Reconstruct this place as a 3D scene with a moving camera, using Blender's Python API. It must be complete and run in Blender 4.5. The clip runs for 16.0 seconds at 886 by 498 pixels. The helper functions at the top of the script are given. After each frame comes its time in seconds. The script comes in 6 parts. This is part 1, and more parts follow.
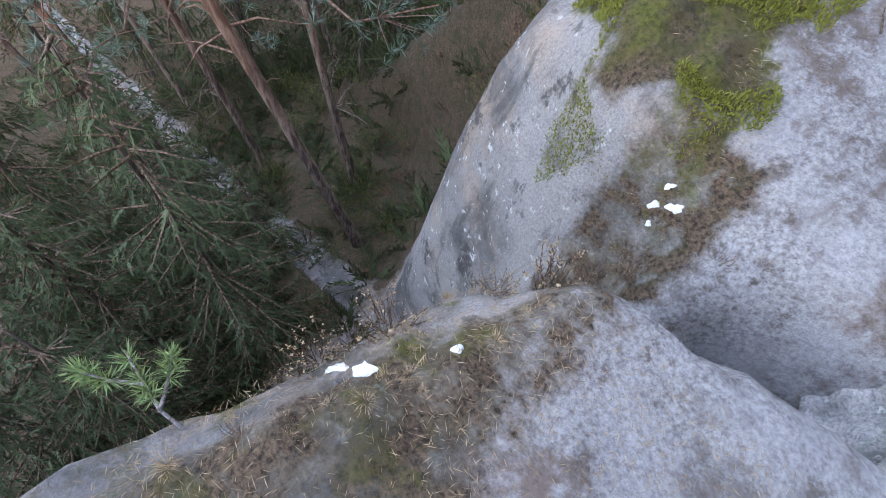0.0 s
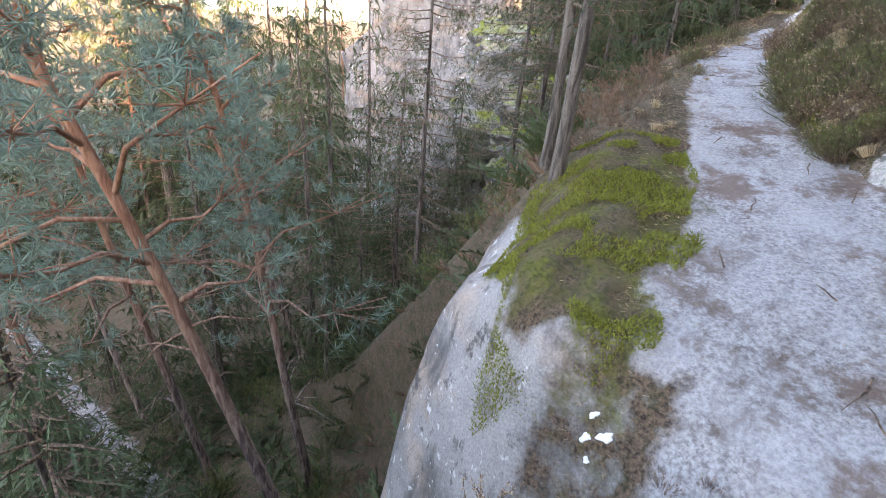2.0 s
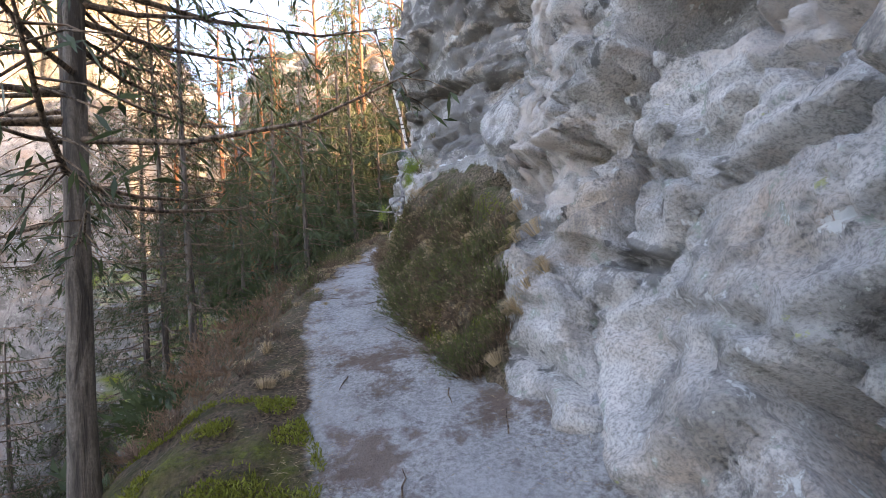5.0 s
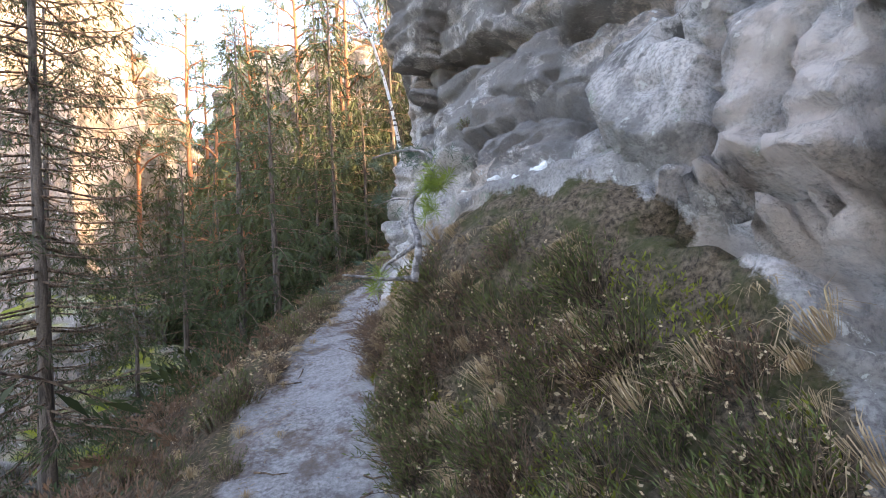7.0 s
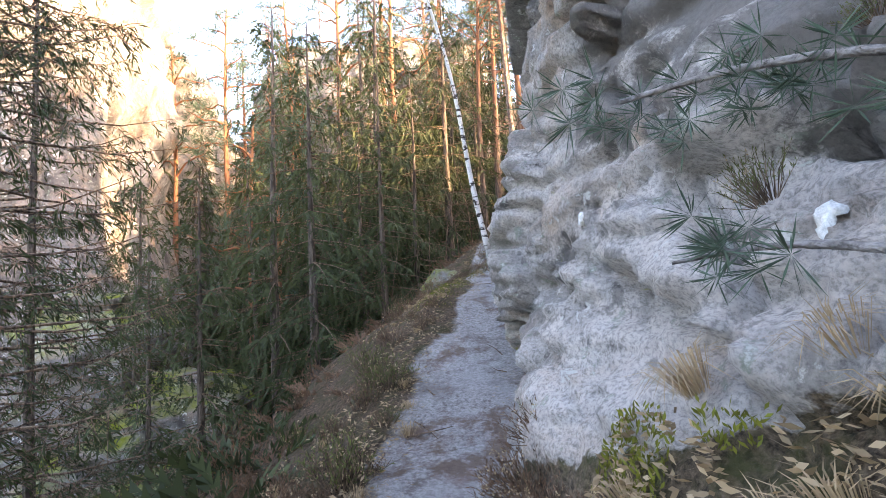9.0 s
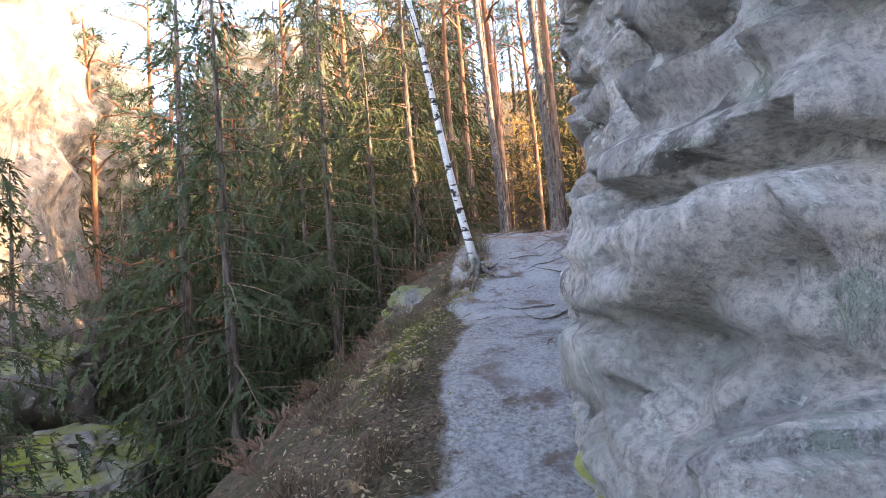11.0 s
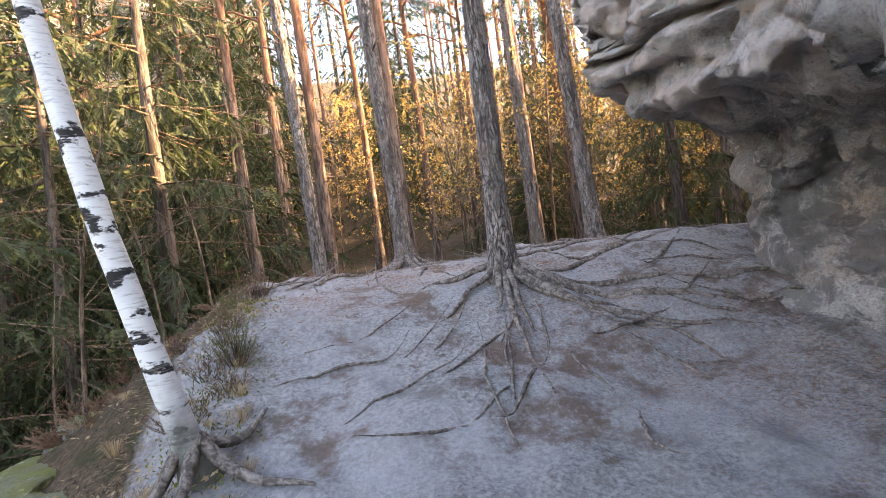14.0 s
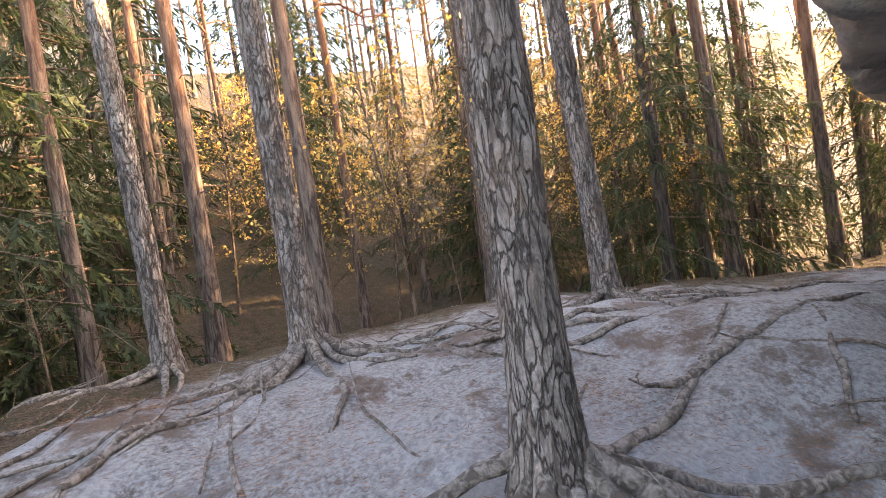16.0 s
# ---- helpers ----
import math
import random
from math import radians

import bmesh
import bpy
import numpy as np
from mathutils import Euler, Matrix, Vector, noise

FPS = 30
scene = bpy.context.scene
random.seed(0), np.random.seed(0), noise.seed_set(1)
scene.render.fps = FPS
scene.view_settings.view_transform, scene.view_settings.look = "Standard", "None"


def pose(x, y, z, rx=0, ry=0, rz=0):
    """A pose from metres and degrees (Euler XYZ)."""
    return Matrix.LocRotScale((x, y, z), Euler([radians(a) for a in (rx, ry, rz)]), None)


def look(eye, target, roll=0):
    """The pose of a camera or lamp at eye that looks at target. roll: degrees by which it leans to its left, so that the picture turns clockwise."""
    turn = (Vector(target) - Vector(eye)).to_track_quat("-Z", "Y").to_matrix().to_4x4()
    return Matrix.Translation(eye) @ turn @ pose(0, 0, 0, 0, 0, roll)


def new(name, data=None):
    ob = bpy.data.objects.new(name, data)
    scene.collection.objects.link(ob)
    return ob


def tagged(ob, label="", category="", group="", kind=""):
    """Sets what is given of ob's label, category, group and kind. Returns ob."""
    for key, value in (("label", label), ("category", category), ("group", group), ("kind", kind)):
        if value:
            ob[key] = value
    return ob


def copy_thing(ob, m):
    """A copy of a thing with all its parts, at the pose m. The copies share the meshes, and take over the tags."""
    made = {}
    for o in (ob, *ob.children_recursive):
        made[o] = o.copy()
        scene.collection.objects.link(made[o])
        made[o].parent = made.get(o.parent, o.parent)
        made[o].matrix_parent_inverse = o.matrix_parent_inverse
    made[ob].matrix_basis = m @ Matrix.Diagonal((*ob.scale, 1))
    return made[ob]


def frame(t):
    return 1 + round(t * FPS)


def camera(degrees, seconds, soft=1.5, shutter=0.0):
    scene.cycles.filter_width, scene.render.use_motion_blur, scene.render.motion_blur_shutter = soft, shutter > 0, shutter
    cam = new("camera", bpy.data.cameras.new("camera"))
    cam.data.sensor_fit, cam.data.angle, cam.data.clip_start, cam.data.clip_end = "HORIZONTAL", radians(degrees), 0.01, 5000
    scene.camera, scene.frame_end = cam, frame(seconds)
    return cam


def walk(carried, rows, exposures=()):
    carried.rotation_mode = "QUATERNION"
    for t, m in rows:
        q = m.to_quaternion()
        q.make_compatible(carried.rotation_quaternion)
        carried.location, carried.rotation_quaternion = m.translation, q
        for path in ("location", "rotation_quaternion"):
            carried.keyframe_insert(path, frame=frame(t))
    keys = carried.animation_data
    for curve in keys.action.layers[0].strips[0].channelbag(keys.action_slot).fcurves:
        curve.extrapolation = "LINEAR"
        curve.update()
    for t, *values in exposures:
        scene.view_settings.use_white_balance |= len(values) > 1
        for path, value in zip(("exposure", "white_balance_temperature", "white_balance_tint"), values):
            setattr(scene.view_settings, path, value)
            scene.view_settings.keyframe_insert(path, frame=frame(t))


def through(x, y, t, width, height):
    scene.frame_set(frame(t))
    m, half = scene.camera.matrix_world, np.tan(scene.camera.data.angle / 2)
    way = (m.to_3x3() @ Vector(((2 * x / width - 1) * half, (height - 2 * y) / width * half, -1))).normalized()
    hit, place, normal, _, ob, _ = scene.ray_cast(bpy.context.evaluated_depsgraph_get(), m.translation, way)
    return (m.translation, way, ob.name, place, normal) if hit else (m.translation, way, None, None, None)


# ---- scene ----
cam = camera(86.4, 16.0, 0.8)
METRES, EYE, TILT, LEAN, TURN = 18.0, 1.227, -60.0, -6.0, 45.0
ROWS = [
    (0.0, 0.0, 0.0, 0.0, 0.0, 0.0, -0.0),
    (0.5, 0.0016, 0.0012, -0.0031, -0.01, 4.11, 0.13),
    (1.0, 0.0051, 0.001, -0.007, -0.22, 12.19, 0.38),
    (1.5, 0.0099, 0.0006, -0.0116, -0.44, 22.8, 1.87),
    (2.0, 0.0175, 0.0007, -0.0182, -1.26, 35.31, 5.22),
    (2.5, 0.0242, 0.002, -0.0212, -3.78, 46.79, 13.91),
    (3.0, 0.031, 0.0036, -0.0208, -6.9, 55.78, 24.08),
    (3.5, 0.0391, 0.0059, -0.0164, -10.36, 57.36, 31.2),
    (4.0, 0.0468, 0.0139, -0.007, -13.23, 57.02, 36.52),
    (6.5, 0.1667, 0.0693, 0.1341, -17.8, 54.61, 42.76),
    (7.0, 0.1831, 0.075, 0.1629, -18.03, 54.65, 42.76),
    (7.5, 0.1982, 0.0816, 0.1906, -18.15, 54.74, 42.62),
    (8.0, 0.2078, 0.0947, 0.2194, -17.31, 55.56, 40.99),
    (8.5, 0.2221, 0.106, 0.2477, -15.86, 56.66, 38.86),
    (11.0, 0.348, 0.1696, 0.3856, -16.81, 55.59, 43.33),
    (11.5, 0.3758, 0.1776, 0.4064, -19.27, 53.74, 46.74),
    (12.0, 0.4097, 0.1892, 0.4335, -21.26, 52.23, 49.07),
    (12.5, 0.445, 0.1993, 0.4568, -23.13, 50.75, 51.25),
    (13.0, 0.4848, 0.2063, 0.4785, -26.74, 47.81, 54.54),
    (13.5, 0.5214, 0.2155, 0.4985, -30.83, 44.48, 57.53),
    (14.0, 0.5637, 0.2197, 0.5151, -34.82, 41.03, 60.06),
    (14.5, 0.6015, 0.2251, 0.532, -38.24, 38.05, 61.83),
    (15.0, 0.6335, 0.2279, 0.5498, -42.05, 34.73, 63.36),
    (15.5, 0.6698, 0.2286, 0.565, -46.72, 30.55, 64.89),
    (16.0, 0.7003, 0.2351, 0.5802, -51.46, 26.29, 66.08),
]
walk(cam, [(t, pose(0, 0, EYE, TILT, LEAN, TURN) @ pose(METRES * x, METRES * y, METRES * z, 90 + pitch, roll, yaw)) for t, x, y, z, yaw, pitch, roll in ROWS], [(0.0, 4.2, 7400, 26), (1.8, 4.3, 7400, 25), (3.2, 3.3, 7200, 25), (6.5, 3.55, 7200, 25), (8.5, 3.65, 7100, 24), (11.0, 3.6, 6800, 24), (12.2, 3.8, 6900, 24), (13.0, 3.8, 7100, 24), (14.5, 3.95, 7500, 23), (16.0, 3.95, 7500, 22)])

# ---- light and air ----
world = bpy.data.worlds.new("world")
scene.world = world
world.use_nodes = True
wn = world.node_tree
sky = wn.nodes.new("ShaderNodeTexSky")
sky.sky_type, sky.sun_disc = "NISHITA", False
SUN_DIR = Vector((0.91, -0.30, 0.27)).normalized()
sky.sun_elevation = math.asin(SUN_DIR.z)
sky.sun_rotation = math.atan2(SUN_DIR.x, SUN_DIR.y)
sky.air_density, sky.dust_density, sky.ozone_density = 1.0, 2.5, 1.0
wn.links.new(sky.outputs[0], wn.nodes["Background"].inputs[0])
wn.nodes["Background"].inputs[1].default_value = 0.15
sun = new("sun", bpy.data.lights.new("sun", "SUN"))
sun.data.energy, sun.data.angle, sun.data.color = 2.9, radians(0.6), (1.0, 0.72, 0.40)
sun.matrix_world = look(SUN_DIR * 100, (0, 0, 0))


# ---- numbers: value noise on arrays ----
def vnoise(x, y, z, seed=0):
    xi, yi, zi = np.floor(x).astype(np.int64), np.floor(y).astype(np.int64), np.floor(z).astype(np.int64)
    fx, fy, fz = x - xi, y - yi, z - zi
    fx, fy, fz = fx * fx * (3 - 2 * fx), fy * fy * (3 - 2 * fy), fz * fz * (3 - 2 * fz)

    def h(a, b, c):
        n = (a * 374761393 + b * 668265263 + c * 1274126177 + seed * 974711) & 0x7FFFFFFF
        n = ((n ^ (n >> 13)) * 1274126177) & 0x7FFFFFFF
        n = ((n ^ (n >> 15)) * 668265263) & 0x7FFFFFFF
        return (n & 0xFFFFF) / 524287.5 - 1.0

    def mix(a, b, f):
        return a + (b - a) * f
    return mix(mix(mix(h(xi, yi, zi), h(xi + 1, yi, zi), fx), mix(h(xi, yi + 1, zi), h(xi + 1, yi + 1, zi), fx), fy),
               mix(mix(h(xi, yi, zi + 1), h(xi + 1, yi, zi + 1), fx), mix(h(xi, yi + 1, zi + 1), h(xi + 1, yi + 1, zi + 1), fx), fy), fz)


def fbm(x, y, z, octaves=4, seed=0, gain=0.5):
    s, a = 0.0, 1.0
    for o in range(octaves):
        s = s + a * vnoise(x, y, z, seed + 17 * o)
        x, y, z, a = x * 2.03 + 3.1, y * 2.03 + 1.7, z * 2.03 + 5.3, a * gain
    return s


def smooth(a, b, x):
    t = np.clip((x - a) / (b - a), 0, 1)
    return t * t * (3 - 2 * t)


# ---- materials ----
def mat_new(name, rough=0.9):
    m = bpy.data.materials.new(name)
    m.use_nodes = True
    b = m.node_tree.nodes["Principled BSDF"]
    b.inputs["Roughness"].default_value = rough
    b.inputs["Specular IOR Level"].default_value = 0.25
    return m, m.node_tree, b


def node(nt, kind, **inputs):
    n = nt.nodes.new(kind)
    for k, v in inputs.items():
        n.inputs[k.replace("_", " ")].default_value = v
    return n


def noise_node(nt, scale, detail=4.0, rough=0.55, stretch=None, distort=0.0):
    co = nt.nodes.new("ShaderNodeNewGeometry").outputs["Position"]
    if stretch:
        mp = nt.nodes.new("ShaderNodeMapping")
        mp.inputs["Scale"].default_value = stretch
        nt.links.new(co, mp.inputs[0])
        co = mp.outputs[0]
    n = nt.nodes.new("ShaderNodeTexNoise")
    n.inputs["Scale"].default_value, n.inputs["Detail"].default_value = scale, detail
    n.inputs["Roughness"].default_value, n.inputs["Distortion"].default_value = rough, distort
    nt.links.new(co, n.inputs["Vector"])
    return n.outputs[0]


def ramp(nt, fac, stops):
    r = nt.nodes.new("ShaderNodeValToRGB")
    els = r.color_ramp.elements
    for i, (p, c) in enumerate(stops):
        e = els[i] if i < 2 else els.new(p)
        e.position, e.color = p, (c, c, c, 1) if not isinstance(c, tuple) else (*c, 1)
    nt.links.new(fac, r.inputs[0])
    return r.outputs[0]


def mixc(nt, fac, a, b):
    m = nt.nodes.new("ShaderNodeMix")
    m.data_type = "RGBA"
    for sock, v in ((m.inputs[0], fac), (m.inputs[6], a), (m.inputs[7], b)):
        if isinstance(v, tuple):
            sock.default_value = (*v, 1)
        elif isinstance(v, (int, float)):
            sock.default_value = v
        else:
            nt.links.new(v, sock)
    return m.outputs[2]


def mathn(nt, op, a, b=0.0):
    m = nt.nodes.new("ShaderNodeMath")
    m.operation, m.use_clamp = op, False
    for sock, v in ((m.inputs[0], a), (m.inputs[1], b)):
        if isinstance(v, (int, float)):
            sock.default_value = v
        else:
            nt.links.new(v, sock)
    return m.outputs[0]


def bump(nt, bsdf, heights):
    """heights: (socket, strength, distance), coarse to fine."""
    last = None
    for h, s, d in heights:
        b = nt.nodes.new("ShaderNodeBump")
        b.inputs["Strength"].default_value, b.inputs["Distance"].default_value = s, d
        nt.links.new(h, b.inputs["Height"])
        if last:
            nt.links.new(last, b.inputs["Normal"])
        last = b.outputs[0]
    nt.links.new(last, bsdf.inputs["Normal"])


def attr(nt, name):
    a = nt.nodes.new("ShaderNodeAttribute")
    a.attribute_name = name
    sep = nt.nodes.new("ShaderNodeSeparateColor")
    nt.links.new(a.outputs["Color"], sep.inputs[0])
    return sep.outputs


def up_mask(nt, lo, hi):
    """How far a surface faces the sky."""
    g = nt.nodes.new("ShaderNodeNewGeometry")
    s = nt.nodes.new("ShaderNodeSeparateXYZ")
    nt.links.new(g.outputs["Normal"], s.inputs[0])
    return ramp(nt, s.outputs[2], [(lo, 0.0), (hi, 1.0)])


def random_mix(nt, a, b):
    o = nt.nodes.new("ShaderNodeObjectInfo")
    return mixc(nt, o.outputs["Random"], a, b)


def rock_colour(nt, pale=(0.65, 0.605, 0.56), grey=(0.39, 0.37, 0.35), dark=(0.07, 0.066, 0.062), ochre=(0.50, 0.37, 0.27)):
    big = noise_node(nt, 0.6, 6, 0.62)
    mid = noise_node(nt, 3.1, 7, 0.65, distort=0.1)
    c = mixc(nt, ramp(nt, big, [(0.42, 0.0), (0.60, 1.0)]), pale, grey)
    c = mixc(nt, ramp(nt, noise_node(nt, 0.85, 6, 0.65, (1, 1, 1.9)), [(0.50, 0.0), (0.66, 0.75)]), c, ochre)
    c = mixc(nt, ramp(nt, noise_node(nt, 1.15, 8, 0.7), [(0.50, 0.0), (0.60, 0.7)]), c, tuple(0.62 * v for v in grey))
    crisp = noise_node(nt, 2.7, 10, 0.70, distort=0.3)
    c = mixc(nt, ramp(nt, crisp, [(0.56, 0.0), (0.64, 0.6)]), c, tuple(min(1, 1.12 * v) for v in pale))
    c = mixc(nt, ramp(nt, crisp, [(0.375, 0.7), (0.41, 0.0)]), c, tuple(0.5 * v for v in grey))
    c = mixc(nt, ramp(nt, noise_node(nt, 1.9, 9, 0.72, (1, 1, 0.8)), [(0.580, 0.0), (0.625, 0.85)]), c, dark)
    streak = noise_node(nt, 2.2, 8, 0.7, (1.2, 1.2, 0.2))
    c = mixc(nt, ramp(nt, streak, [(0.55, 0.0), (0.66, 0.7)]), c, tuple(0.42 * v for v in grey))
    grain = noise_node(nt, 55.0, 5, 0.7)
    c = mixc(nt, ramp(nt, grain, [(0.36, 0.45), (0.60, 0.0)]), c, tuple(0.4 * v for v in grey))
    return c, big, mid, grain


def lichen(nt, c, scale, lo, colour, strength=0.9):
    n = noise_node(nt, scale, 8, 0.7)
    return mixc(nt, ramp(nt, n, [(lo, 0.0), (lo + 0.035, strength)]), c, colour)


def litter_colour(nt):
    fine = noise_node(nt, 42, 6, 0.72)
    c = mixc(nt, ramp(nt, fine, [(0.38, 0.0), (0.63, 1.0)]), (0.04, 0.03, 0.02), (0.22, 0.165, 0.11))
    return mixc(nt, ramp(nt, noise_node(nt, 5.0, 6, 0.65), [(0.46, 0.0), (0.6, 0.85)]), c, (0.06, 0.065, 0.022))


def make_rock(name, mossy=0.0, **kw):
    m, nt, b = mat_new(name, 0.93)
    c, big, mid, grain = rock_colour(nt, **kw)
    c = mixc(nt, ramp(nt, noise_node(nt, 55, 6, 0.75), [(0.38, 0.35), (0.50, 0.0)]), c, (0.12, 0.115, 0.11))
    c = lichen(nt, c, 6.0, 0.60, (0.27, 0.31, 0.25), 0.7)
    c = lichen(nt, c, 4.0, 0.665, (0.40, 0.41, 0.13), 0.7)
    c = lichen(nt, c, 4.6, 0.615, (0.64, 0.64, 0.61), 0.85)
    c = lichen(nt, c, 12.0, 0.625, (0.62, 0.63, 0.59), 0.8)
    skin = attr(nt, "skin")
    rag = mathn(nt, "MULTIPLY", mathn(nt, "SUBTRACT", noise_node(nt, 3.0, 9, 0.72, distort=0.4), 0.5), 1.7)
    c = mixc(nt, ramp(nt, mathn(nt, "ADD", skin[1], rag), [(0.42, 0.0), (0.66, 0.8)]), c, mixc(nt, mid, (0.50, 0.40, 0.335), (0.70, 0.63, 0.575)))
    c = mixc(nt, ramp(nt, mathn(nt, "ADD", skin[0], rag), [(0.46, 0.0), (0.58, 0.8)]), c, mixc(nt, mid, (0.075, 0.07, 0.065), (0.24, 0.225, 0.21)))
    c = mixc(nt, ramp(nt, mathn(nt, "ADD", skin[2], rag), [(0.44, 0.0), (0.60, 0.7)]), c, mixc(nt, ramp(nt, noise_node(nt, 11.0, 8, 0.75), [(0.36, 0.0), (0.62, 1.0)]), (0.15, 0.16, 0.14), (0.46, 0.47, 0.43)))
    flat = mathn(nt, "MULTIPLY", up_mask(nt, 0.62, 0.85), ramp(nt, noise_node(nt, 2.2, 6, 0.65), [(0.60, 0.0), (0.72, 0.8)]))
    c = mixc(nt, flat, c, litter_colour(nt))
    if mossy:
        mo = mathn(nt, "MULTIPLY", up_mask(nt, 0.2, 0.6), ramp(nt, noise_node(nt, 1.1, 5, 0.6), [(0.5 - 0.15 * mossy, 0.0), (0.6, 1.0)]))
        c = mixc(nt, mo, c, mixc(nt, noise_node(nt, 20, 5, 0.7), (0.06, 0.07, 0.012), (0.27, 0.30, 0.03)))
    soil = mathn(nt, "ADD", attr(nt, "cover")[0], mathn(nt, "MULTIPLY", mathn(nt, "SUBTRACT", noise_node(nt, 4.5, 6, 0.7), 0.5), 1.3))
    c = mixc(nt, ramp(nt, soil, [(0.5, 0.0), (0.62, 1.0)]), c, litter_colour(nt))
    yel = mathn(nt, "ADD", attr(nt, "cover")[1], mathn(nt, "MULTIPLY", mathn(nt, "SUBTRACT", noise_node(nt, 5.0, 6, 0.7), 0.5), 1.5))
    c = mixc(nt, ramp(nt, yel, [(0.56, 0.0), (0.66, 0.9)]), c, mixc(nt, noise_node(nt, 25, 4, 0.6), (0.26, 0.27, 0.06), (0.50, 0.50, 0.14)))
    nt.links.new(c, b.inputs["Base Color"])
    vo = nt.nodes.new("ShaderNodeTexVoronoi")
    vo.inputs["Scale"].default_value = 11.0
    g = nt.nodes.new("ShaderNodeNewGeometry")
    nt.links.new(g.outputs["Position"], vo.inputs["Vector"])
    pits = ramp(nt, vo.outputs["Distance"], [(0.05, 0.0), (0.3, 1.0)])
    strata = noise_node(nt, 1.6, 6, 0.6, (0.8, 0.8, 2.2), 0.5)
    bump(nt, b, [(strata, 0.5, 0.10), (mid, 0.7, 0.08), (noise_node(nt, 13, 8, 0.76), 0.85, 0.045), (pits, 0.35, 0.03), (grain, 0.6, 0.015)])
    return m


MAT_ROCK = make_rock("sandstone")
MAT_MOSSY_ROCK = make_rock("mossy_sandstone", 1.0, pale=(0.30, 0.285, 0.27), grey=(0.16, 0.15, 0.14))
MAT_FAR_ROCK = make_rock("weathered_sandstone", pale=(0.36, 0.335, 0.31), grey=(0.17, 0.158, 0.145), ochre=(0.36, 0.24, 0.16))


def make_ground():
    m, nt, b = mat_new("forest_ground", 0.96)
    path, moss, bare = attr(nt, "cover")[:3]
    fine = noise_node(nt, 38, 6, 0.72)
    mid = noise_node(nt, 5.5, 6, 0.65)
    litter = mixc(nt, ramp(nt, fine, [(0.38, 0.0), (0.63, 1.0)]), (0.035, 0.026, 0.018), (0.20, 0.135, 0.085))
    litter = mixc(nt, ramp(nt, mid, [(0.45, 0.0), (0.62, 0.8)]), litter, (0.055, 0.055, 0.022))
    sand = mixc(nt, ramp(nt, fine, [(0.36, 0.0), (0.6, 1.0)]), (0.20, 0.185, 0.175), (0.46, 0.44, 0.425))
    sand = mixc(nt, ramp(nt, noise_node(nt, 2.3, 8, 0.75), [(0.5, 0.0), (0.6, 0.8)]), sand, (0.17, 0.15, 0.135))
    sand = mixc(nt, ramp(nt, noise_node(nt, 9.0, 8, 0.75), [(0.56, 0.0), (0.64, 0.8)]), sand, (0.12, 0.09, 0.07))
    sand = mixc(nt, ramp(nt, noise_node(nt, 1.4, 5, 0.6), [(0.44, 0.0), (0.70, 0.75)]), sand, mixc(nt, fine, (0.36, 0.35, 0.345), (0.56, 0.545, 0.535)))
    sand = mixc(nt, ramp(nt, noise_node(nt, 1.15, 8, 0.72), [(0.53, 0.0), (0.61, 0.75)]), sand, mixc(nt, fine, (0.09, 0.055, 0.04), (0.24, 0.15, 0.10)))
    green = mixc(nt, ramp(nt, noise_node(nt, 24, 6, 0.7), [(0.35, 0.0), (0.62, 1.0)]), (0.04, 0.042, 0.012), (0.145, 0.15, 0.026))
    green = mixc(nt, ramp(nt, noise_node(nt, 6.0, 6, 0.7), [(0.45, 0.0), (0.6, 0.85)]), green, (0.12, 0.09, 0.045))
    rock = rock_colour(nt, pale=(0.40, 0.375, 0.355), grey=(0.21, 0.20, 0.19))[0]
    rock = lichen(nt, rock, 8.0, 0.6, (0.60, 0.60, 0.58))
    edge = mathn(nt, "ADD", path, mathn(nt, "MULTIPLY", mathn(nt, "SUBTRACT", mid, 0.5), 0.9))
    c = mixc(nt, ramp(nt, mathn(nt, "ADD", bare, mathn(nt, "MULTIPLY", mathn(nt, "SUBTRACT", mid, 0.5), 0.8)), [(0.4, 0.0), (0.6, 1.0)]), litter, rock)
    c = mixc(nt, ramp(nt, edge, [(0.36, 0.0), (0.62, 1.0)]), c, sand)
    mm = mathn(nt, "ADD", moss, mathn(nt, "MULTIPLY", mathn(nt, "SUBTRACT", noise_node(nt, 4.0, 6, 0.7), 0.5), 1.6))
    c = mixc(nt, ramp(nt, mm, [(0.44, 0.0), (0.74, 1.0)]), c, green)
    nt.links.new(c, b.inputs["Base Color"])
    bump(nt, b, [(mid, 0.75, 0.08), (noise_node(nt, 14, 7, 0.75), 0.85, 0.055), (fine, 0.8, 0.025)])
    return m


MAT_GROUND = make_ground()


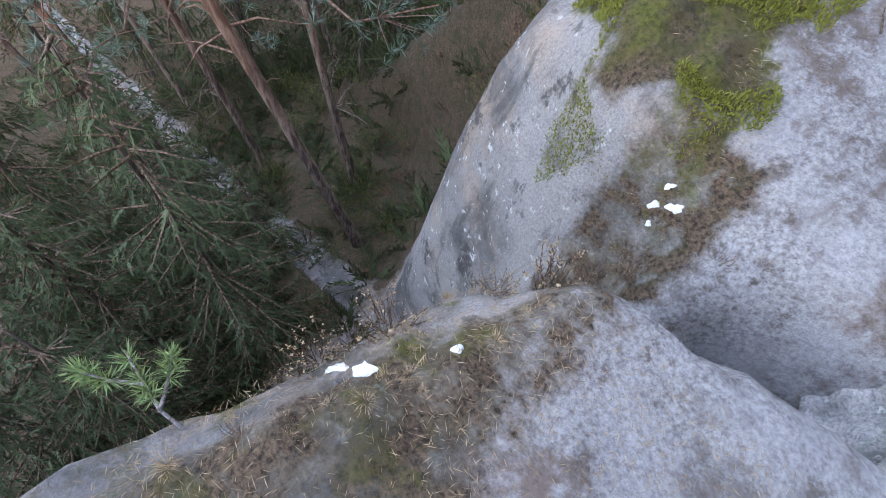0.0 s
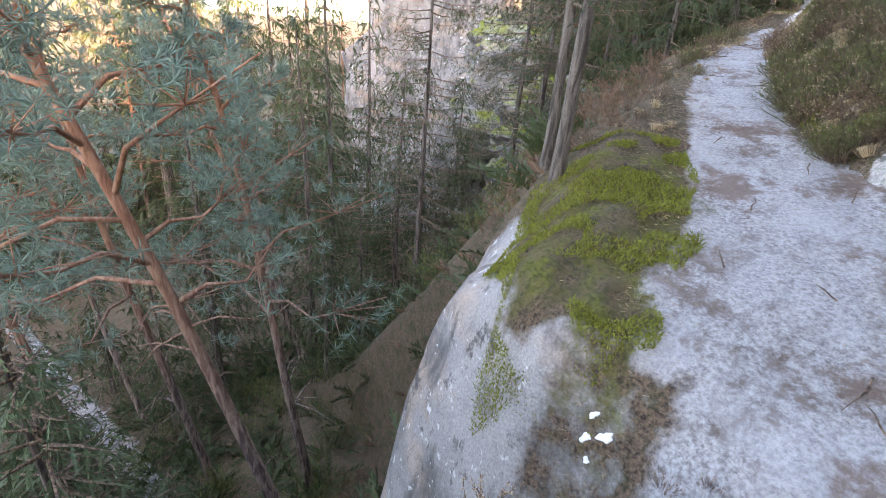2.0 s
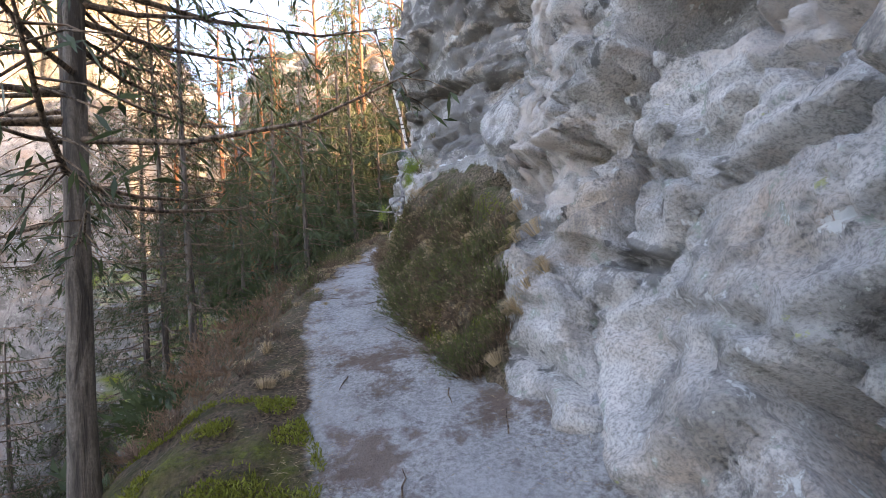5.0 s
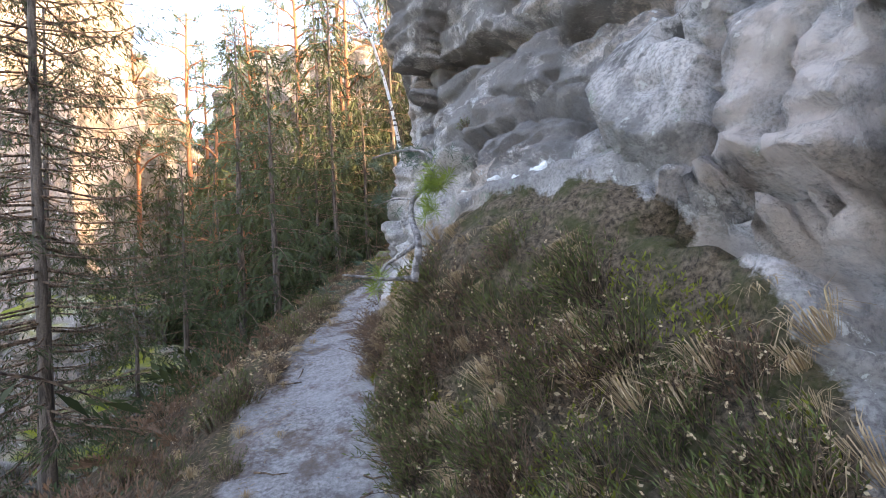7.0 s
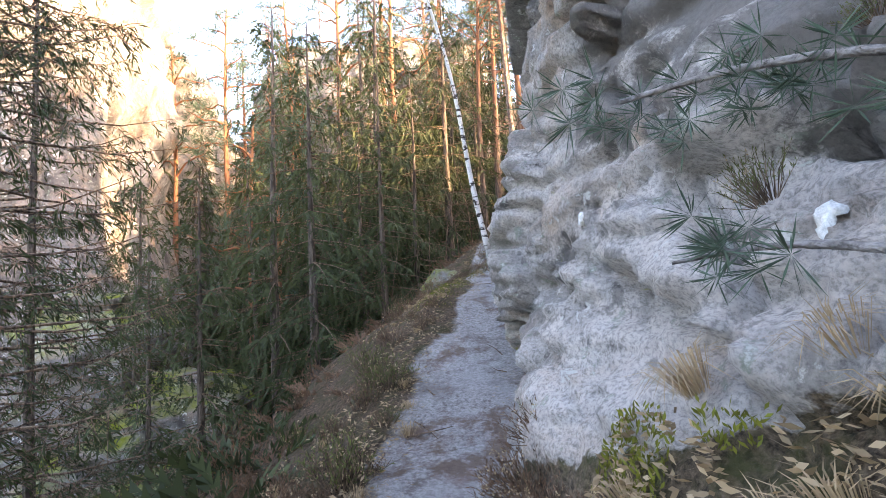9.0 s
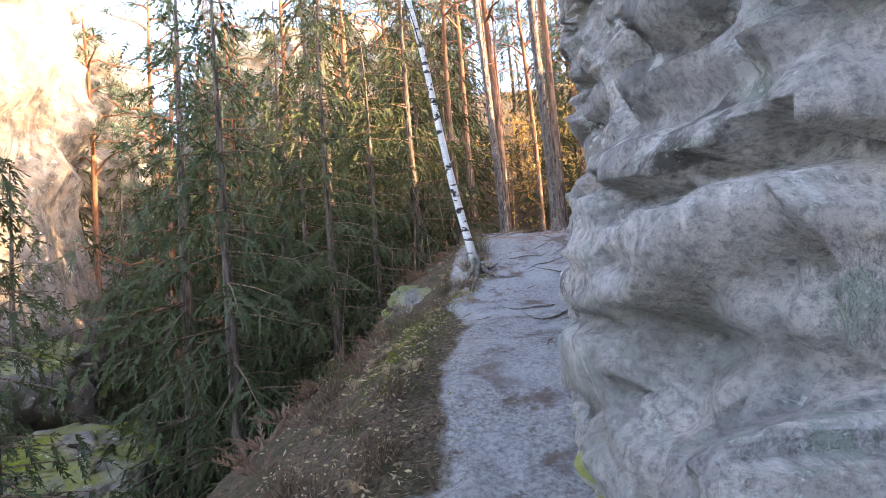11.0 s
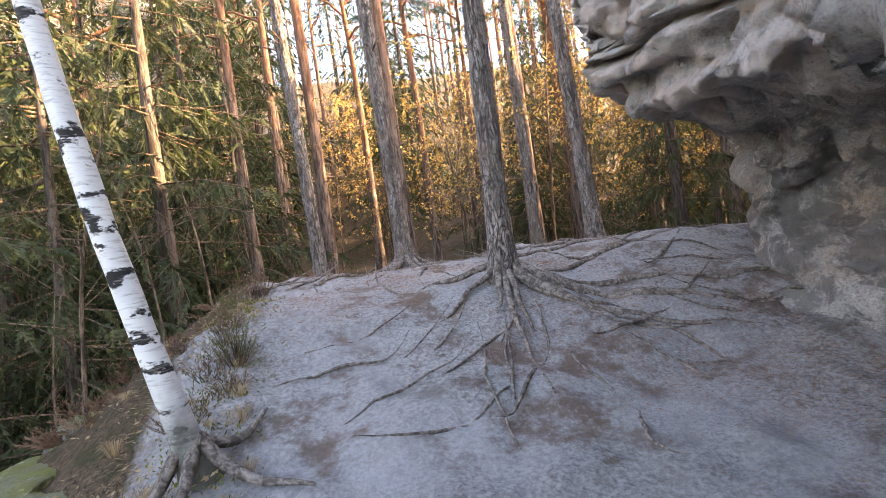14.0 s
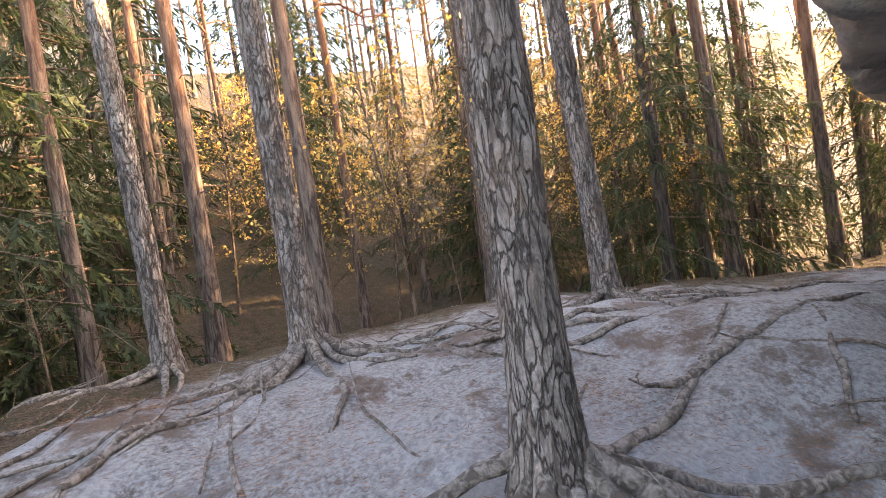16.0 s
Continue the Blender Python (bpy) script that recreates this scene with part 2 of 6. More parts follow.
def make_bark(name, dark, light, top=None, scale=14.0, stretch=(1, 1, 0.16), top_z=(6, 9), plates=0.0):
    m, nt, b = mat_new(name, 0.92)
    n = noise_node(nt, scale, 6, 0.65, stretch, 0.6)
    c = mixc(nt, ramp(nt, n, [(0.42, 0.0), (0.58, 1.0)]), dark, light)
    hs = [(n, 0.9, 0.04)]
    if plates:
        g = nt.nodes.new("ShaderNodeNewGeometry")
        mp = nt.nodes.new("ShaderNodeMapping")
        mp.inputs["Scale"].default_value = (1, 1, 0.26)
        nt.links.new(g.outputs["Position"], mp.inputs[0])
        warp = nt.nodes.new("ShaderNodeTexNoise")
        warp.inputs["Scale"].default_value, warp.inputs["Detail"].default_value = 11.0, 5
        nt.links.new(mp.outputs[0], warp.inputs["Vector"])
        mv = nt.nodes.new("ShaderNodeVectorMath")
        mv.operation = "MULTIPLY_ADD"
        nt.links.new(warp.outputs["Color"], mv.inputs[0])
        mv.inputs[1].default_value = (0.17, 0.17, 0.17)
        nt.links.new(mp.outputs[0], mv.inputs[2])
        vo = nt.nodes.new("ShaderNodeTexVoronoi")
        vo.feature = "DISTANCE_TO_EDGE"
        vo.inputs["Scale"].default_value = plates
        nt.links.new(mv.outputs[0], vo.inputs["Vector"])
        crack = ramp(nt, vo.outputs["Distance"], [(0.0, 0.0), (0.11, 1.0)])
        furrow = noise_node(nt, 17, 8, 0.72, (1, 1, 0.2), 1.0)
        flake = mixc(nt, ramp(nt, noise_node(nt, 26, 6, 0.7, (1, 1, 0.4)), [(0.36, 0.0), (0.64, 1.0)]), tuple(v * 0.6 for v in light), tuple(min(1, 1.1 * v) for v in light))
        c = mixc(nt, ramp(nt, furrow, [(0.40, 0.0), (0.55, 1.0)]), tuple(0.8 * v for v in dark), flake)
        c = mixc(nt, mathn(nt, "MULTIPLY", mathn(nt, "SUBTRACT", 1.0, crack), 0.9), c, tuple(0.6 * v for v in dark))
        c = mixc(nt, ramp(nt, noise_node(nt, 4, 5, 0.6), [(0.52, 0.0), (0.68, 0.5)]), c, (0.33, 0.24, 0.19))
        hs = [(furrow, 0.8, 0.04), (crack, 0.9, 0.05), (noise_node(nt, 50, 4), 0.5, 0.01)]
    c = mixc(nt, ramp(nt, noise_node(nt, 60, 4, 0.6), [(0.4, 0.35), (0.6, 0.0)]), c, dark)
    if top:
        tc = nt.nodes.new("ShaderNodeTexCoord")
        s = nt.nodes.new("ShaderNodeSeparateXYZ")
        nt.links.new(tc.outputs["Object"], s.inputs[0])
        up = mathn(nt, "DIVIDE", mathn(nt, "SUBTRACT", s.outputs[2], top_z[0]), top_z[1] - top_z[0])
        c = mixc(nt, ramp(nt, up, [(0.0, 0.0), (1.0, 0.85)]), c, mixc(nt, n, (0.16, 0.06, 0.03), top))
    nt.links.new(c, b.inputs["Base Color"])
    bump(nt, b, hs)
    return m


MAT_PINE_BARK = make_bark("pine_bark", (0.12, 0.095, 0.08), (0.43, 0.375, 0.335), (0.42, 0.19, 0.09), plates=27.0)
MAT_FOREST_BARK = make_bark("forest_pine_bark", (0.06, 0.045, 0.04), (0.25, 0.19, 0.15), (0.36, 0.17, 0.085), top_z=(3, 9))
MAT_DARK_BARK = make_bark("spruce_bark", (0.045, 0.036, 0.03), (0.17, 0.14, 0.115))
MAT_TWIG = make_bark("dry_twig", (0.06, 0.042, 0.03), (0.27, 0.19, 0.13), scale=30)
MAT_ROOT = make_bark("root_wood", (0.10, 0.08, 0.065), (0.33, 0.28, 0.24), scale=22, stretch=(1, 1, 1))
MAT_GREY_WOOD = make_bark("grey_wood", (0.13, 0.12, 0.115), (0.42, 0.39, 0.37), scale=25, stretch=(1, 1, 1))


def make_leaf(name, a, b_, rough=0.6, through=0.25):
    m, nt, b = mat_new(name, rough)
    c = random_mix(nt, a, b_)
    g = nt.nodes.new("ShaderNodeNewGeometry")
    c = mixc(nt, g.outputs["Random Per Island"], c, tuple(min(1, v * 1.7) for v in b_))
    nt.links.new(c, b.inputs["Base Color"])
    tr = nt.nodes.new("ShaderNodeBsdfTranslucent")
    nt.links.new(c, tr.inputs[0])
    mx = nt.nodes.new("ShaderNodeMixShader")
    mx.inputs[0].default_value = through
    nt.links.new(b.outputs[0], mx.inputs[1])
    nt.links.new(tr.outputs[0], mx.inputs[2])
    nt.links.new(mx.outputs[0], nt.nodes["Material Output"].inputs[0])
    return m


MAT_GREEN_SPRUCE = make_leaf("young_spruce_needles", (0.030, 0.046, 0.022), (0.055, 0.078, 0.038))
MAT_SPRUCE = make_leaf("spruce_needles", (0.020, 0.031, 0.013), (0.040, 0.052, 0.020))
MAT_PINE = make_leaf("pine_needles", (0.036, 0.060, 0.042), (0.060, 0.092, 0.062))
MAT_BLUE_PINE = make_leaf("blue_pine_needles", (0.060, 0.092, 0.070), (0.088, 0.128, 0.098))
MAT_PINE_YOUNG = make_leaf("young_pine_needles", (0.13, 0.19, 0.03), (0.17, 0.22, 0.04))
MAT_HEATHER = make_leaf("heather", (0.045, 0.060, 0.018), (0.085, 0.098, 0.030))
MAT_DRY = make_leaf("dry_grass", (0.20, 0.145, 0.085), (0.30, 0.22, 0.13))
MAT_MOSS = make_leaf("moss", (0.055, 0.060, 0.010), (0.115, 0.12, 0.018), 0.9, 0.15)
MAT_LEAVES = make_leaf("yellow_leaves", (0.30, 0.19, 0.05), (0.45, 0.30, 0.09))
MAT_RUSSET = make_leaf("russet_heather", (0.075, 0.045, 0.028), (0.13, 0.08, 0.05))
MAT_FLOWER = make_leaf("dry_flower", (0.26, 0.19, 0.11), (0.34, 0.26, 0.16))



# ---- mesh helpers ----
def mesh_of(name, verts, faces, mat, shade=True):
    me = bpy.data.meshes.new(name)
    me.from_pydata([tuple(v) for v in verts] if not isinstance(verts, np.ndarray) else verts.tolist(), [], faces if not isinstance(faces, np.ndarray) else faces.tolist())
    if shade:
        me.shade_smooth()
    me.materials.append(mat)
    return me


def part(name, verts, faces, mat, parent=None, label="", shade=True):
    ob = new(name, mesh_of(name, verts, faces, mat, shade))
    if parent is not None:
        ob.parent = parent
    if label:
        ob["label"] = label
    return ob


def grid_faces(nu, nv):
    i = np.arange((nu - 1) * (nv - 1))
    a = (i // (nv - 1)) * nv + i % (nv - 1)
    return np.stack([a, a + nv, a + nv + 1, a + 1], 1)


def tube(verts, faces, pts, radii, sides=6, cap=True):
    """Adds a tapering tube along pts."""
    base = len(verts)
    n = len(pts)
    for i, (p, r) in enumerate(zip(pts, radii)):
        p = Vector(p)
        d = (Vector(pts[min(i + 1, n - 1)]) - Vector(pts[max(i - 1, 0)])).normalized()
        s = d.cross(Vector((0.31, 0.17, 0.93)) if abs(d.z) < 0.9 else Vector((1, 0.2, 0))).normalized()
        u = s.cross(d)
        for k in range(sides):
            a = 2 * math.pi * k / sides
            verts.append(p + (s * math.cos(a) + u * math.sin(a)) * r)
    for i in range(n - 1):
        for k in range(sides):
            a, b = base + i * sides + k, base + i * sides + (k + 1) % sides
            faces.append((a, b, b + sides, a + sides))
    if cap:
        faces.append(tuple(base + (n - 1) * sides + k for k in range(sides)))


def blade(verts, faces, p, d, length, width, droop=0.0):
    """Adds a thin needle spray: a kinked blade of two triangles and a quad."""
    p, d = Vector(p), Vector(d).normalized()
    s = d.cross(Vector((random.uniform(-1, 1), random.uniform(-1, 1), random.uniform(-1, 1)))).normalized() * width / 2
    m = p + d * length * 0.5 + Vector((0, 0, -droop * 0.25 * length))
    e = p + d * length + Vector((0, 0, -droop * length))
    b = len(verts)
    verts.extend((p, m + s, m - s, e))
    faces.extend(((b, b + 1, b + 2), (b + 1, b + 3, b + 2)))


def frond(verts, faces, p, d, length, width, droop=0.3, teeth=4):
    """Adds a twig set with two rows of pointed needle clumps."""
    p, d = Vector(p), Vector(d).normalized()
    s = d.cross(Vector((random.uniform(-1, 1), random.uniform(-1, 1), random.uniform(-1, 1)))).normalized()
    b = len(verts)
    axis = [p + d * length * k / teeth + Vector((0, 0, -droop * length * (k / teeth) ** 2)) for k in range(teeth + 1)]
    verts.extend(axis)
    for k in range(teeth):
        w = width * (1.15 - 0.75 * k / teeth) * random.uniform(0.7, 1.2)
        out = axis[k + 1] + d * length * 0.12
        n = len(verts)
        verts.extend((out + s * w, out - s * w))
        faces.extend(((b + k, b + k + 1, n), (b + k, n + 1, b + k + 1)))


def hash3(a, b, c, seed):
    n = (a * 374761393 + b * 668265263 + c * 1274126177 + seed * 974711) & 0x7FFFFFFF
    n = ((n ^ (n >> 13)) * 1274126177) & 0x7FFFFFFF
    n = ((n ^ (n >> 15)) * 668265263) & 0x7FFFFFFF
    return (n & 0xFFFFF) / 1048575.0


def facets(x, y, z, seed=0):
    """Angular blocks: how far each stands out (about -1 to 1, each face tilted its own way), and the gap to the next block."""
    xi, yi, zi = (np.floor(v).astype(np.int64) for v in (x, y, z))
    f1, f2, out = np.full(x.shape, 9.0), np.full(x.shape, 9.0), np.zeros(x.shape)
    for a in (-1, 0, 1):
        for b in (-1, 0, 1):
            for c in (-1, 0, 1):
                px, py, pz = xi + a, yi + b, zi + c
                dx, dy, dz = (p + hash3(px, py, pz, seed + k) - v for k, (p, v) in enumerate(((px, x), (py, y), (pz, z))))
                d = np.sqrt(dx * dx + dy * dy + dz * dz)
                near = d < f1
                f2 = np.where(near, f1, np.minimum(f2, d))
                face = (hash3(px, py, pz, seed + 5) - 0.5) * 1.4 + (hash3(px, py, pz, seed + 6) - 0.5) * dy * 1.6 + (hash3(px, py, pz, seed + 7) - 0.3) * dz * 1.6 + (hash3(px, py, pz, seed + 8) - 0.5) * dx
                out = np.where(near, face, out)
                f1 = np.where(near, d, f1)
    return out, f2 - f1


# ---- the lie of the land ----
GY = [-8, -3, 0, 1.3, 2.0, 2.5, 3.08, 3.96, 5.17, 6, 8.4, 9.8, 10.9, 12.9, 14.85, 15.7, 16.5, 17.3, 18.0, 19.5, 21.8, 25, 32, 45, 80]
GZ = [-0.9, -0.6, -0.55, -0.60, -0.60, -0.36, -0.14, 0.11, 0.42, 0.65, 1.25, 1.35, 1.5, 2.05, 2.22, 2.34, 2.53, 2.84, 3.14, 3.36, 3.25, 2.4, 1.6, 2.5, 7]
CY = [-8, 0, 0.8, 2.5, 3.8, 4.6, 5.6, 6.4, 9.4, 11.1, 12.6, 14.1, 15.4, 16.6, 18.5, 22, 30]
CX = [0.8, 0.6, 0.6, 0.55, 0.30, 0.05, -0.38, -0.68, -1.0, -0.88, -0.50, 0.0, 0.5, 1.1, 2.0, 3.5, 6]
WY = [-8, 1, 3, 5, 6, 9, 12, 13.5, 15, 17, 19]
WW = [0.7, 0.6, 0.55, 0.5, 0.36, 0.36, 0.45, 0.6, 1.2, 2.2, 2.6]
EY = [-8, -0.72, -0.16, 0.55, 1.05, 1.3, 1.5, 1.9, 2.3, 3.4, 4.2, 5.2, 6.5, 9, 11, 13, 15, 16.5, 18, 20, 23, 30, 60]
EX = [-1.3, -0.62, -0.46, -0.22, -0.08, -0.06, -0.2, -0.45, -0.74, -0.72, -1.05, -1.15, -1.15, -1.55, -1.5, -1.4, -1.2, -0.6, -0.4, -0.3, -0.5, -2, -6]


def ground_z(x, y):
    zg = np.interp(y, GY, GZ)
    cx, ww, ex = np.interp(y, CY, CX), np.interp(y, WY, WW), np.interp(y, EY, EX)
    z = zg + 0.04 * smooth(0.1, 0.6, np.abs(x - cx) - ww) + 0.02 * fbm(x * 1.5, y * 1.5, x * 0, 3, 5)
    # gully between the two outcrops at the start
    gl = np.interp(x, [-0.6, -0.16, 0.56, 1.1, 1.6], [1.1, 1.38, 1.74, 1.80, 1.85])
    z = z - 0.75 * np.exp(-((y - gl) / np.interp(x, [0.2, 0.7], [0.13, 0.19])) ** 2) * smooth(1.9, 1.4, x) * (0.25 + 0.75 * smooth(0.3, 0.75, x) + 0.4 * smooth(0.1, -0.3, x))
    # the rounded front of the second outcrop
    brow = 2.44 + 0.36 * np.maximum(-0.5 - x, 0) + 0.05 * fbm(x * 2.0, y * 0.7, x * 0, 3, 15)
    under = np.clip(brow - y, 0, 0.95)
    z = z - np.interp(x, [-1.3, -0.5, -0.25, -0.05, 0.35, 0.7], [3.2, 2.4, 2.1, 1.5, 0.45, 0.0]) * under * under / (under + 0.10) * smooth(1.30, 1.5, y)
    # right-hand rise into the cliff and the knoll under the pines
    z = z + 0.55 * smooth(0.2, 1.6, x - cx - ww) * smooth(14.5, 12.0, y)
    z = z + 0.20 * smooth(2.2, 4.2, x) * smooth(14.5, 16.5, y) * smooth(20.2, 17.8, y)
    z = z + (0.06 * fbm(x * 1.1, y * 1.1, x * 0, 3, 27) + 0.025 * fbm(x * 3.5, y * 3.5, x * 0, 3, 28)) * smooth(15, 17, y) * smooth(24, 21, y)
    z = z - 0.13 * np.clip(x - 4.0, 0, 9) * smooth(16, 18, y) * smooth(27, 22, y)
    # the drop on the valley side
    d = np.maximum(ex - x, 0) + 0.0
    d = np.maximum(d + 0.12 * fbm(x * 0.9, y * 0.9, x * 0, 3, 9) * smooth(0, 0.4, d), 0)
    rocky = smooth(6.6, 4.6, y)
    steep = np.where(d < 0.35, d * 0.9, 0.315 + (d - 0.35) * 4.5)
    domed = np.where(d < 1.1, 1.0 * d * d, 1.21 + (d - 1.1) * 4.8)
    steep = steep + (domed - steep) * smooth(1.6, 2.2, y)
    grassy = np.where(d < 1.5, d * 0.6, 0.9 + (d - 1.5) * 1.5)
    far = smooth(24, 34, y)
    drop = rocky * steep + (1 - rocky) * grassy * (1 - 0.75 * far)
    floor = -7.2 - 0.22 * np.clip(-x - 3, 0, 30) + 0.5 * fbm(x * 0.12, y * 0.12, x * 0, 4, 21) + 0.05 * np.clip(y - 10, 0, 60)
    floor = floor + 0.12 * np.clip(-x - 45, 0, 120)
    floor = floor + 0.35 * np.clip(-y - 6, 0, 30)
    zz = z - drop
    k = 0.9
    zz = np.where(d > 0.3, np.logaddexp(zz / k, floor / k) * k, zz)
    hill = 0.10 * np.clip(np.hypot(x, y - 20) - 45, 0, 260) * smooth(-40, 30, x + y * 0.3)
    hill = hill + 0.42 * np.clip(y - 27 + 0.1 * x, 0, 60) * smooth(-7, 2, x)
    return zz + hill + 0.9 * fbm(x * 0.05, y * 0.05, x * 0, 3, 33) * smooth(20, 60, np.hypot(x, y - 12))


def gz(x, y):
    return float(ground_z(np.array([float(x)]), np.array([float(y)]))[0])


def spaced(*stretches):
    out = []
    for a, b, s in stretches:
        out.extend(np.arange(a, b, s))
    return np.array(out + [stretches[-1][1]])


def build_ground():
    xs = spaced((-2500, -300, 550), (-300, -60, 30), (-60, -14, 1.2), (-14, -3.2, 0.3), (-3.2, 3.6, 0.05), (3.6, 8, 0.25), (8, 40, 1.5), (40, 300, 30), (300, 2500, 550))
    ys = spaced((-2500, -300, 550), (-300, -30, 30), (-30, -4, 1.2), (-4, -0.6, 0.3), (-0.6, 21, 0.055), (21, 30, 0.3), (30, 70, 1.2), (70, 300, 30), (300, 2500, 550))
    X, Y = np.meshgrid(xs, ys, indexing="ij")
    X, Y = X.ravel(), Y.ravel()
    Z = ground_z(X, Y)
    near = smooth(-5, -2, X) * smooth(6, 4, X)
    cx, ww, ex = np.interp(Y, CY, CX), np.interp(Y, WY, WW), np.interp(Y, EY, EX)
    ww = ww + 0.13 * fbm(X * 1.3, Y * 1.7, X * 0, 4, 91)
    path = smooth(0.28, -0.12, np.abs(X - cx - 0.05) - ww) * smooth(23, 19, Y)
    path = np.maximum(path, smooth(0.6, 1.2, X) * smooth(14.5, 15.5, Y) * smooth(21, 18, Y) * 0.7)
    path = np.maximum(path, 0.8 * smooth(-0.1, 0.1, X - cx) * smooth(5.4, 4.8, Y) * smooth(2.3, 2.6, Y))
    bank = smooth(-0.25, 0.05, cx - ww - X) * smooth(-0.15, 0.1, X - ex + 0.25 + 0.45 * smooth(2.5, 3.0, Y))
    moss = bank * (0.60 * smooth(1.9, 2.3, Y) * smooth(5.2, 4.2, Y) + 0.33 * smooth(5, 7, Y))
    moss = np.maximum(moss, 0.30 * smooth(1.0, 0.2, np.abs(X - ex)) * smooth(12, 14, Y))
    bare = smooth(4.4, 3.6, Y) * smooth(-0.1, 0.35, ex - X - 0.5 * smooth(2.5, 3.0, Y)) * smooth(-3.5, -2.2, X)
    moss = np.maximum(moss, 0.47 * smooth(1.3, 0.9, Y) * smooth(0.3, -0.2, X) * smooth(-1.3, -0.8, X))
    path = path * (1 - 0.6 * smooth(1.6, 1.2, Y) * smooth(0.5, 0.0, X))
    front = smooth(2.62, 2.38, Y + 0.22 * fbm(X * 3, Y * 3, X * 0, 4, 57)) * smooth(1.6, 1.8, Y) * smooth(0.5, 0.0, X)
    path = path * (1 - front)
    moss = np.maximum(moss, 0.40 * front * smooth(-0.5, -0.2, X))
    bare = np.maximum(bare, 0.47 * front)
    bare = np.maximum(bare, 0.75 * smooth(2.5, 2.3, Y) * smooth(1.6, 1.8, Y) * smooth(-0.2, -0.5, X))
    moss = moss * (1 - 0.6 * smooth(2.5, 2.35, Y) * smooth(1.6, 1.9, Y) * smooth(-0.3, -0.5, X))
    bare = np.maximum(bare, 0.44 * smooth(1.75, 1.2, Y) * smooth(-3.5, -1.5, X))
    Z = Z + near * (0.012 * fbm(X * 9, Y * 9, X * 0, 3, 41) + 0.085 * moss * fbm(X * 5.5, Y * 5.5, X * 0, 3, 47) + 0.10 * bare * fbm(X * 2.2, Y * 2.2, Z * 2.2, 4, 51))
    V = np.stack([X, Y, Z], 1)
    ob = part("ground", V, grid_faces(len(xs), len(ys)), MAT_GROUND)
    col = ob.data.color_attributes.new("cover", "FLOAT_COLOR", "POINT")
    data = np.stack([path, moss, bare, np.ones_like(path)], 1).astype(np.float32)
    col.data.foreach_set("color", data.ravel())
    tagged(ob, "pale trodden sand path between moss, needle litter and rock", "ground", kind="structure")


build_ground()

